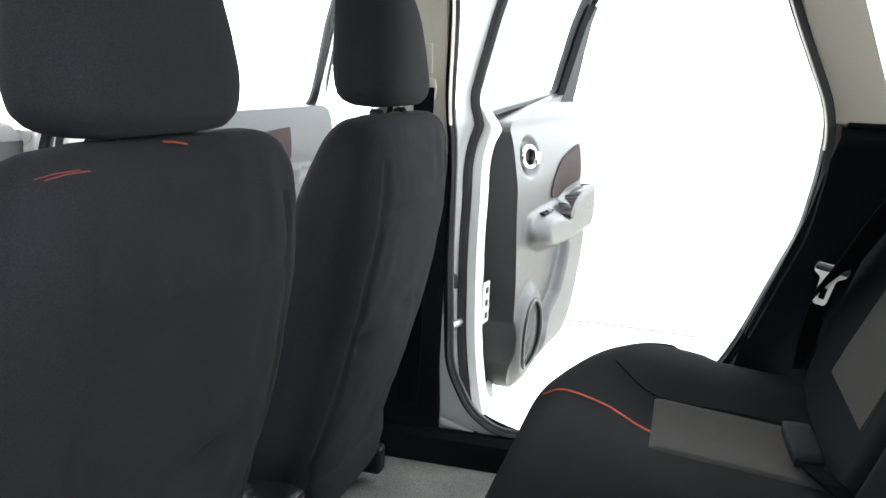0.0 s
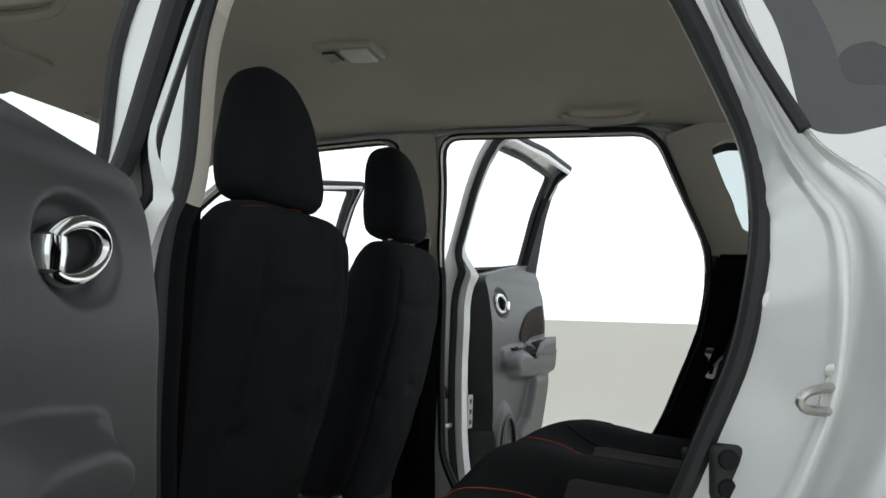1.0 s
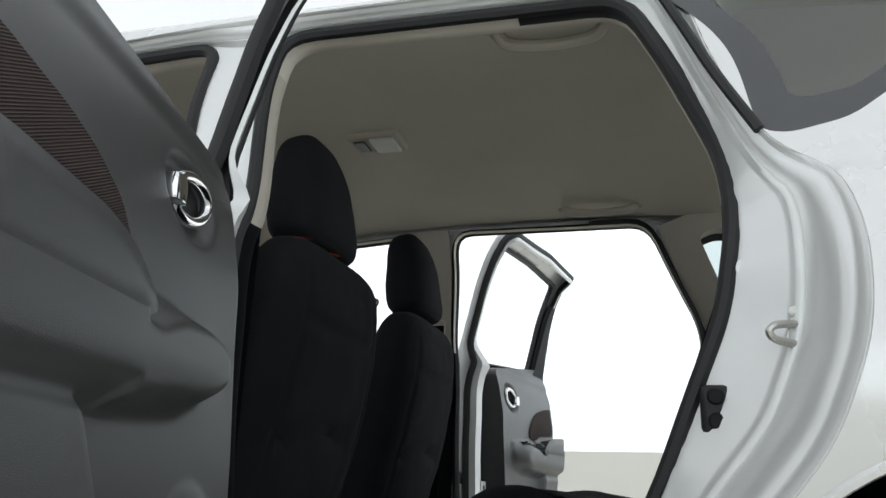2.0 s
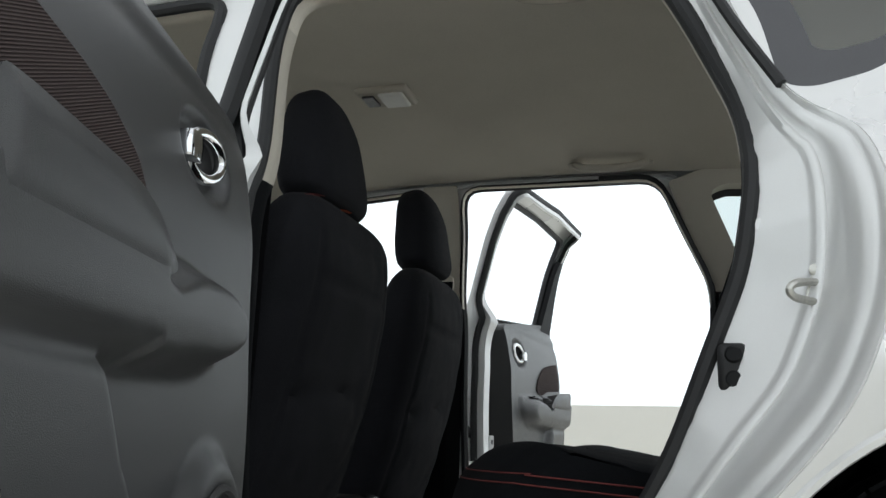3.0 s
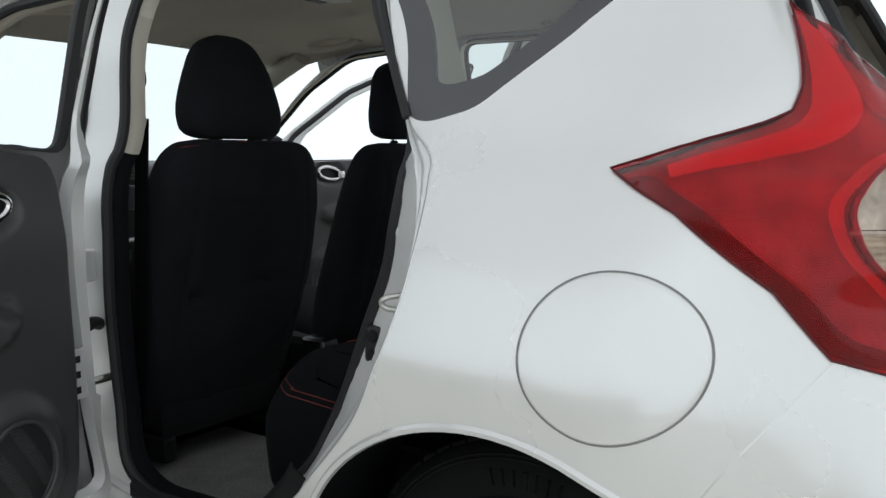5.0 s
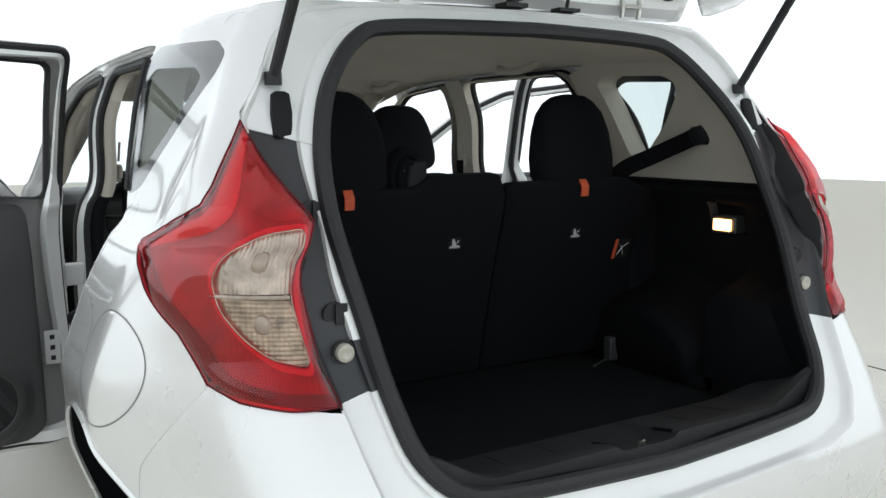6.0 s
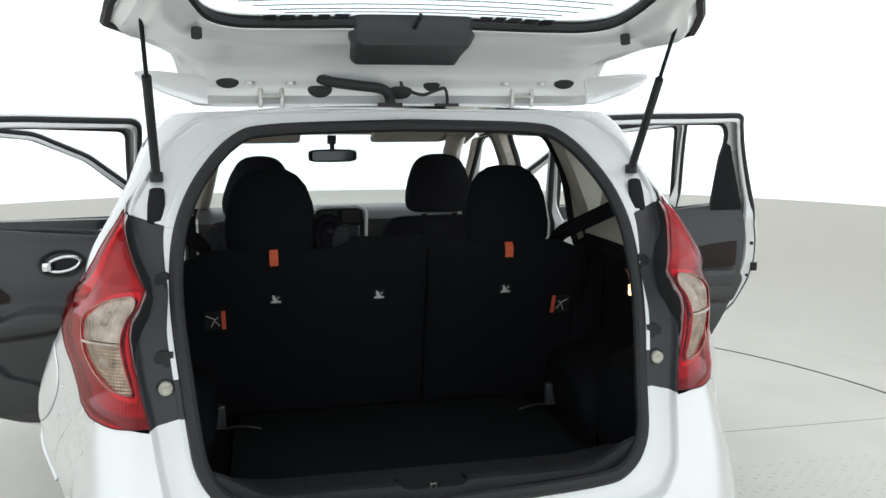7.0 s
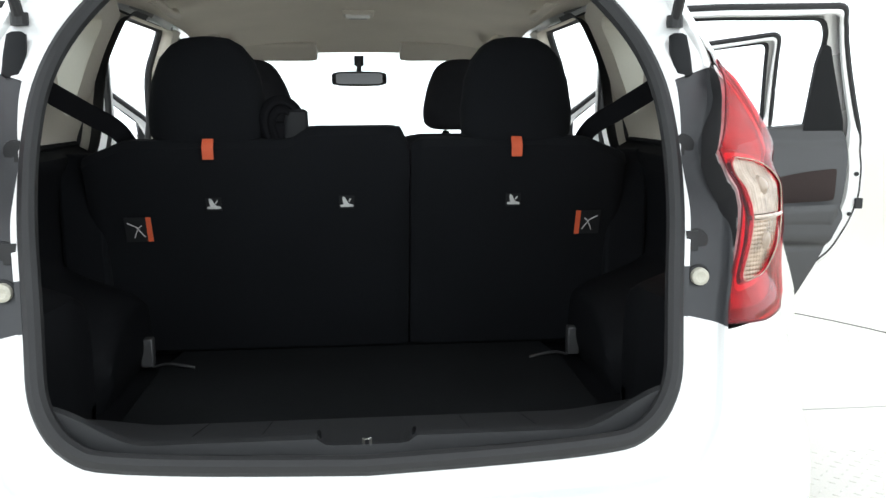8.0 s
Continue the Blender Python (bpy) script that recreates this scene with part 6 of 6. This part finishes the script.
def gate_relief(p):
    edge = gap_to(p, gate_line)
    hole = gap_to(p, pane_line)
    d = .012 + .028 * step_up(edge, .010, .035) + .012 * step_up(edge, .05, .08)
    d = d - .018 * (1 - step_up(hole, .02, .06))
    return d


inner = thick(part("tailgate_inner", sheet(gate_line, gate_shape(gate_relief), .012, [pane_line]), JAMB, gate, "white pressed inner tailgate panel"), .003)
rear_glass = part("rear_window", sheet(pane_line * np.array([1.0, 1.0]), gate_shape(.012), .06), GLASS, gate, "clear heated rear window")
rear_glass.visible_shadow = False
pl = spread(pane_line, .02)
part("window_seal", tube(gate_shape(.022)(pl), .011, 6, True), RUBBER, rear_glass, "black window border")
for z in np.arange(.985, 1.235, .024):
    w = .46 if z < 1.12 else .46 - (z - 1.12) * 1.4
    c = gate_shape(.014)(np.array([(x, z) for x in np.linspace(-w, w, 14)]))
    part("heating_wire", tube(c, .0011, 4), GREY_PLASTIC, rear_glass)
# dealer lettering seen from behind: plain bars
for k, (x, w) in enumerate(((-.345, .03), (-.305, .034), (-.262, .03), (-.22, .026), (-.178, .034), (.17, .03), (.205, .026), (.243, .03), (.283, .034), (.325, .03))):
    bm = rings([list(gate_shape(.016)(np.array([(x - w / 2, z), (x + w / 2, z)]))) for z in (1.235, 1.282)], False)
    thick(part("letter_bar", bm, RUBBER, rear_glass, "black lettering bar"), .001)
part("wiper_shaft", tube([gate_point(.0, 1.20, .03), gate_point(0, 1.285, .035)], .006, 6), RUBBER, rear_glass)
# brake lamp cover below the window's upper edge
cov = corner_line([(-.135, 1.285), (-.158, 1.315), (-.150, 1.44), (-.142, 1.465), (.142, 1.465), (.150, 1.44), (.158, 1.315), (.135, 1.285)], .012)


def cover_depth(p):
    return .045 + .028 * step_up(gap_to(p, cov), 0, .018)


bm = sheet(cov, gate_shape(cover_depth), .012)
bm2 = bmesh.ops.extrude_edge_only(bm, edges=[e for e in bm.edges if len(e.link_faces) == 1])["geom"]
bmesh.ops.translate(bm, verts=[v for v in bm2 if isinstance(v, bmesh.types.BMVert)], vec=(0, -.04, 0))
part("brake_lamp_cover", bm, LAMP_PANEL, gate, "dark grey brake lamp cover")


def plug(x, z, r, squash=.6):
    d = float(gate_relief(np.array([(x, z)]))[0])
    bm = bmesh.new()
    loops = []
    for q, h in ((1, 0), (.96, .004), (.7, .006), (.05, .006)):
        loops.append([gate_point(x + r * q * math.cos(a), z + r * squash * q * math.sin(a), d + h) for a in np.linspace(0, 2 * math.pi, 20, endpoint=False)])
    return part("rubber_plug", rings(loops, bm=bm), RUBBER, gate, "black rubber plug")


for x in (-.08, .085):
    plug(x, 1.535, .024, .85)
for x in (-.452, .46):
    plug(x, 1.53, .03, .6)
plug(.0, 1.557, .034, .6)
plug(-.215, 1.55, .034, .7)
for s in (-1, 1):
    c = [gate_point(s * .505, 1.20, .05), gate_point(s * .505, 1.20, .072)]
    part("gate_stop", tube(c, .012, 10), RUBBER, gate, "black rubber stop")
    # spoiler ends beside the tailgate's upper edge
    f = pad([(s * .50, -.255, 1.535), (s * .52, -.257, 1.539), (s * .55, -.262, 1.545), (s * .61, -.272, 1.558), (s * .65, -.278, 1.57), (s * .668, -.28, 1.577)], [.07, .078, .072, .055, .032, .010], [.010, .018, .018, .015, .010, .004], 2.6, 18, (0, .35, .94))
    bmesh.ops.transform(f, matrix=GATE_UP.inverted(), verts=f.verts)
    part("spoiler_end", f, PAINT, gate, "white spoiler end")
    # dark lower corner of the outer shell
    c = spread(np.array([(s * .655, 1.33), (s * .70, 1.22), (s * .675, 1.13), (s * .640, 1.07), (s * .642, .98), (s * .640, .90)]), .03, False)
    part("gate_edge_seal", tube(gate_shape(.012)(c), .012, 6), RUBBER, gate, "black edge strip")
raise_gate(gate)

# hinges, wiring and struts between body and tailgate
for s in (-1, 1):
    h = part("gate_hinge", tube([(s * .37, -.175, 1.497), (s * .37, -.182, 1.53), (s * .37, -.172, 1.552)], .006, 8), STEEL, car, "zinc-plated tailgate hinge")
    part("hinge_arm", tube([(s * .315, -.175, 1.497), (s * .315, -.182, 1.53), (s * .315, -.172, 1.552)], .006, 8), STEEL, h)
    part("hinge_bar", tube([(s * .315, -.184, 1.525), (s * .37, -.184, 1.525)], .006, 8), STEEL, h)
    for dx in (.29, .395):
        part("hinge_bolt", lathe([(.001, .008), (.012, .008), (.013, 0)], (s * dx, -.19, 1.555), "z", 10), STEEL, h)
    lo, hi = np.array([s * .63, -.275, 1.325]), np.array([s * .612, -.62, 1.78])
    mid = lo + (hi - lo) * .52
    st = part("gas_strut", tube([lo + (hi - lo) * .0, mid], .011, 10), RUBBER, car, "black gas strut")
    part("strut_rod", tube([mid, hi], .005, 8), DARK_PLASTIC, st)
    part("ball_joint", tube([lo + np.array([0, .0, -.012]), lo + np.array([0, 0, .012])], .016, 10), RUBBER, st)
    br = pad([(s * .628, -.300, 1.30), (s * .628, -.301, 1.295), (s * .63, -.31, 1.26), (s * .634, -.325, 1.22), (s * .634, -.326, 1.215)], [.02, .036, .042, .036, .02], [.008, .014, .018, .014, .008], 3, 16)
    part("strut_bracket", br, DARK_PLASTIC, st, "black strut bracket")
conduit = smooth_line([(-.215, -.19, 1.572), (-.19, -.215, 1.562), (-.12, -.222, 1.552), (-.06, -.215, 1.545), (-.035, -.20, 1.53), (-.03, -.195, 1.505)], 6)
cd = part("wiring_conduit", tube(conduit, .014, 10), RUBBER, car, "black ribbed wiring conduit")
part("conduit_foot", box(-.06, .0, -.215, -.17, 1.498, 1.508), RUBBER, cd)
cable = smooth_line([(0, -.19, 1.562), (.005, -.22, 1.545), (.05, -.225, 1.528), (.09, -.22, 1.54), (.115, -.215, 1.545), (.125, -.20, 1.52), (.125, -.195, 1.505)], 6)
cb = part("washer_hose", tube(cable, .0045, 6), RUBBER, car, "thin black hose")
part("hose_foot", box(.095, .155, -.21, -.175, 1.498, 1.506), RUBBER, cb)

# lamp panel fittings
for s in (-1, 1):
    def stuck(x, z, r, d0, name, mat, label, deep=.012):
        y = float(rear_at(x, z)) + .027 - d0
        loops = [[(s * (x + r * q * math.cos(a)), y - h, z + r * q * math.sin(a)) for a in np.linspace(0, 2 * math.pi, 20, endpoint=False)] for q, h in ((1, 0), (.95, deep * .8), (.6, deep), (.05, deep * .7))]
        return part(name, rings(loops), mat, car, label)
    stuck(.608, .853, .022, .0, "buffer_seat", RUBBER, "black seat of the tailgate buffer", .003)
    stuck(.608, .853, .0165, .003, "rubber_buffer", material("dull_white_rubber", (.46, .44, .37), .55, 0, .08, 300, .1, .15, 30), "dull white round tailgate buffer", .012)
    for zz in (.915, 1.085):
        st = stuck(.612, zz, .022, .0, "screw_recess", RUBBER, "black screw recess", .004)
        part("slot", box(s * .59, s * .612, float(rear_at(.6, zz)) + .018, float(rear_at(.6, zz)) + .024, zz - .018, zz + .018), RUBBER, st)
    # fuel flap on the left only
def flap_ring(r, out):
    """A ring of the fuel flap, r of its size, lying on the left side."""
    a = np.linspace(0, 2 * math.pi, 64, endpoint=False)
    q = round_rear(np.array([on_side(-.167 + r * .116 * math.cos(t), .797 + .104 * r * math.sin(t)) for t in a]))
    q[:, 0] = -(q[:, 0] + out)
    return list(q)


flap = part("fuel_flap", rings([flap_ring(r, o) for r, o in ((1.0, -.001), (.985, .0012), (.93, .0018), (.75, .002), (.4, .0022), (.01, .0022))]), PAINT, car, "white round fuel flap")
part("flap_gap", rings([flap_ring(r, o) for r, o in ((.998, .0006), (1.012, .0009), (1.022, .0007))], True, False), material("shaded_gap", (.22, .215, .21), .7), flap)

# seam between quarter panel and bumper is left open by the panels; lining behind
for s in (-1, 1):
    arch = [[(s * (x if x < .81 else float(half(p[0], p[1]) + flare(p[0], p[1])) - .006), p[0], p[1]) for p in arch_line(0, -5, 185, 30, r)] for x, r in ((.835, ARCH), (.80, ARCH + .012), (.60, ARCH + .012), (.56, ARCH - .05))]
    part("wheel_arch_liner", rings(arch, False), CARGO_PLASTIC, car, "black wheel arch liner")
    arch = [[(s * x, p[0], p[1]) for p in arch_line(2.6, -5, 185, 30, r)] for x, r in ((.80, ARCH - .004), (.77, ARCH), (.52, ARCH))]
    part("wheel_arch_liner", rings(arch, False), CARGO_PLASTIC, car, "black wheel arch liner")
    fl = arch_line(0, -2, 137, 36)
    pts = mirrored(round_rear, s)(np.array([on_side(*p) for p in fl]))
    part("arch_flange", tube(pts, .007, 6), PAINT, car)

# striker, buffer and bump on the rear door frame
for s in (-1, 1):
    def frame_x(y, z):
        p = np.array([(y, z)])
        return s * float(half(y, z) - jamb_depth(p)[0])
    sx = frame_x(.221, .806)
    sx += s * .009
    plate = corner_line([(.206, .770), (.232, .776), (.228, .812), (.216, .848), (.204, .846), (.200, .812)], .008)
    pl = thick(part("door_striker", sheet(plate, lambda p: np.stack([np.full(len(p), sx + s * .004), p[:, 0], p[:, 1]], 1), .02), STEEL, car, "steel door striker on the pillar"), .006, 0)
    part("striker_loop", tube(smooth_line([(sx, .208, .822), (sx + s * .020, .226, .820), (sx + s * .034, .244, .816), (sx + s * .037, .252, .808), (sx + s * .033, .246, .799), (sx + s * .018, .226, .796), (sx, .208, .796)], 4), .0052, 8), STEEL, pl)
    for zz in (.782, .838):
        part("striker_bolt", lathe([(.0075, 0), (.0075, s * .004), (.004, s * .005), (.0005, s * .005)], (sx + s * .006, .217, zz), "x", 12), STEEL, pl)
    bx = frame_x(.318, .715)
    bf = rounded(part("door_buffer", box(bx - s * .010, bx + s * .017, .298, .338, .686, .750), RUBBER, car, "black rubber door buffer"), .008)
    for dz in (.016, -.016):
        part("buffer_bolt", lathe([(.001, s * .006), (.009, s * .006), (.012, 0)], (bx + s * .016, .318, .718 + dz), "x", 14), DARK_PLASTIC, bf)
    dome = []
    for q, h in ((1.0, -.002), (.97, .007), (.85, .0095), (.45, .0105), (.03, .0105)):
        c = np.array([(.266 + .018 * q * math.cos(t), .910 + .018 * q * math.sin(t)) for t in np.linspace(0, 2 * math.pi, 28, endpoint=False)])
        dome.append(list(side_shape(s, lambda p, h=h: jamb_depth(p) - h)(c)))
    part("frame_plug", rings(dome), JAMB, car, "white sealing plug")
    # black tread on the sill
    rows = []
    line = smooth_line([(.968, .318), (.94, .306), (.88, .290), (.80, .280), (.70, .29), (.60, .33), (.50, .42), (.462, .47)], 8)
    for q, d in ((0, .035), (.012, .026), (.05, .03), (.065, .05)):
        nn = np.gradient(line, axis=0)
        nn = np.stack([nn[:, 1], -nn[:, 0]], 1) / np.linalg.norm(nn, axis=1)[:, None]
        p = line - nn * (q - .028)
        rows.append([(s * (float(half(a, b)) - d), a, b) for a, b in p])
    thick(part("sill_tread", rings(rows, False), DARK_PLASTIC, car, "black plastic sill tread"), .004)
    # outer sill below the doors
    rows = [[(s * x, y, z) for y in np.linspace(.36, 2.25, 30)] for x, z in ((.835, .275), (.838, .25), (.825, .21), (.79, .185), (.70, .18))]
    part("outer_sill", rings(rows, False), PAINT, car, "white outer sill")

# ---------------------------------------------------------------- wheels
def ringed(profile, centre, axis, sides):
    """A hollow ring turned from a closed profile."""
    return rings([[(centre[0] + h, centre[1] + r * math.cos(a), centre[2] + r * math.sin(a)) for a in np.linspace(0, 2 * math.pi, sides, endpoint=False)] for r, h in profile], True, False, True)


def make_wheel(x, y, s):
    r = .311
    tyre = part("tyre", ringed([(.195, -.09), (.215, -.094), (.262, -.096), (.292, -.088), (.304, -.076), (r, -.06), (r, .06), (.304, .076), (.292, .088), (.262, .096), (.215, .094), (.195, .09)], (x, y, r), "x", 64), TYRE, None)
    w = part("wheel", ringed([(.185, -.085), (.200, -.092), (.203, -.085), (.19, -.06), (.18, .0), (.19, .06), (.203, .085), (.200, .092), (.185, .085)], (x, y, r), "x", 48), ALLOY, car, "silver alloy wheel with black tyre")
    tyre.parent = w
    face = s * .075
    for k in range(5):
        a = 2 * math.pi * k / 5 + 1.16
        p = [(x + face * f, y + q * math.cos(a), r + q * math.sin(a)) for q, f in ((.03, .85), (.10, .92), (.15, .98), (.197, 1.05))]
        part("spoke", tube(p, .026, 10, False, .42, up=(-math.sin(a) * 0 + 1, 0, 0)), ALLOY, w)
    part("hub_cap", lathe([(.055, s * .04), (.055, s * .068), (.035, s * .078), (.003, s * .08)], (x, y, r), "x", 24), ALLOY, w)
    part("brake_drum", lathe([(.14, s * -.02), (.14, s * .03), (.03, s * .035)], (x, y, r), "x", 32), GAP_MAT, w)
    # tread blocks and raised sidewall marks
    bm = bmesh.new()
    for k in range(60):
        a = 2 * math.pi * k / 60
        for xx, tw in ((-.045, .3), (.045, -.3)):
            c, q = Vector((x + xx, y + (r - .001) * math.cos(a), r + (r - .001) * math.sin(a))), .0135
            t, n = Vector((0, -math.sin(a), math.cos(a))), Vector((0, math.cos(a), math.sin(a)))
            v = [bm.verts.new(c + Vector((u * .026, 0, 0)) + t * (q * wv + tw * .02 * u) + n * h) for u in (-1, 1) for wv in (-1, 1) for h in (-.006, .0012)]
            for f in ((0, 1, 3, 2), (4, 6, 7, 5), (0, 4, 5, 1), (2, 3, 7, 6), (1, 5, 7, 3)):
                bm.faces.new([v[i] for i in f])
    tagged(part("tread", bm, TYRE, w), kind="stuff")
    for q in (.212, .224, .283, .290):
        part("sidewall_ring", tube([(x + s * (.0945 if q < .28 else .0895), y + q * math.cos(t), r + q * math.sin(t)) for t in np.linspace(0, 2 * math.pi, 72, endpoint=False)], .0022, 5, True), TYRE, w)
    for k in range(7):
        a = 1.35 + k * .075
        p = [(x + s * .0955, y + q * math.cos(a), r + q * math.sin(a)) for q in (.243, .268)]
        part("sidewall_mark", tube(p, .0055, 5, False, .5), TYRE, w)
    return w


for s in (-1, 1):
    make_wheel(s * .735, 0, s)
    make_wheel(s * .735, 2.6, s)

# ---------------------------------------------------------------- bonnet, wings and front bumper
for s in (-1, 1):
    fen = [(2.245, .25), (2.248, .94), (2.5, .955), (2.9, .92), (3.2, .82), (3.33, .70), (3.38, .55), (3.38, .22), (3.0, .2)] + arch_line(2.6, -12, 192, 24)
    thick(part("front_wing", sheet(np.array(fen), side_shape(s), .04), PAINT, car, "white front wing"), .004)
rows = []
for y, z in ((2.72, .965), (2.9, .95), (3.1, .88), (3.25, .80), (3.34, .70), (3.40, .58), (3.43, .45), (3.42, .32), (3.36, .2)):
    w = float(half(min(y, 3.38), min(z, .9))) - .003
    rows.append([(x, y - .16 * (abs(x) / w) ** 3 * (1 if y > 3.2 else .3), z - .05 * (abs(x) / w) ** 4 * (y < 3.3)) for x in np.linspace(-w, w, 20)])
thick(part("bonnet", rings(rows, False), PAINT, car, "white bonnet and nose"), .004)
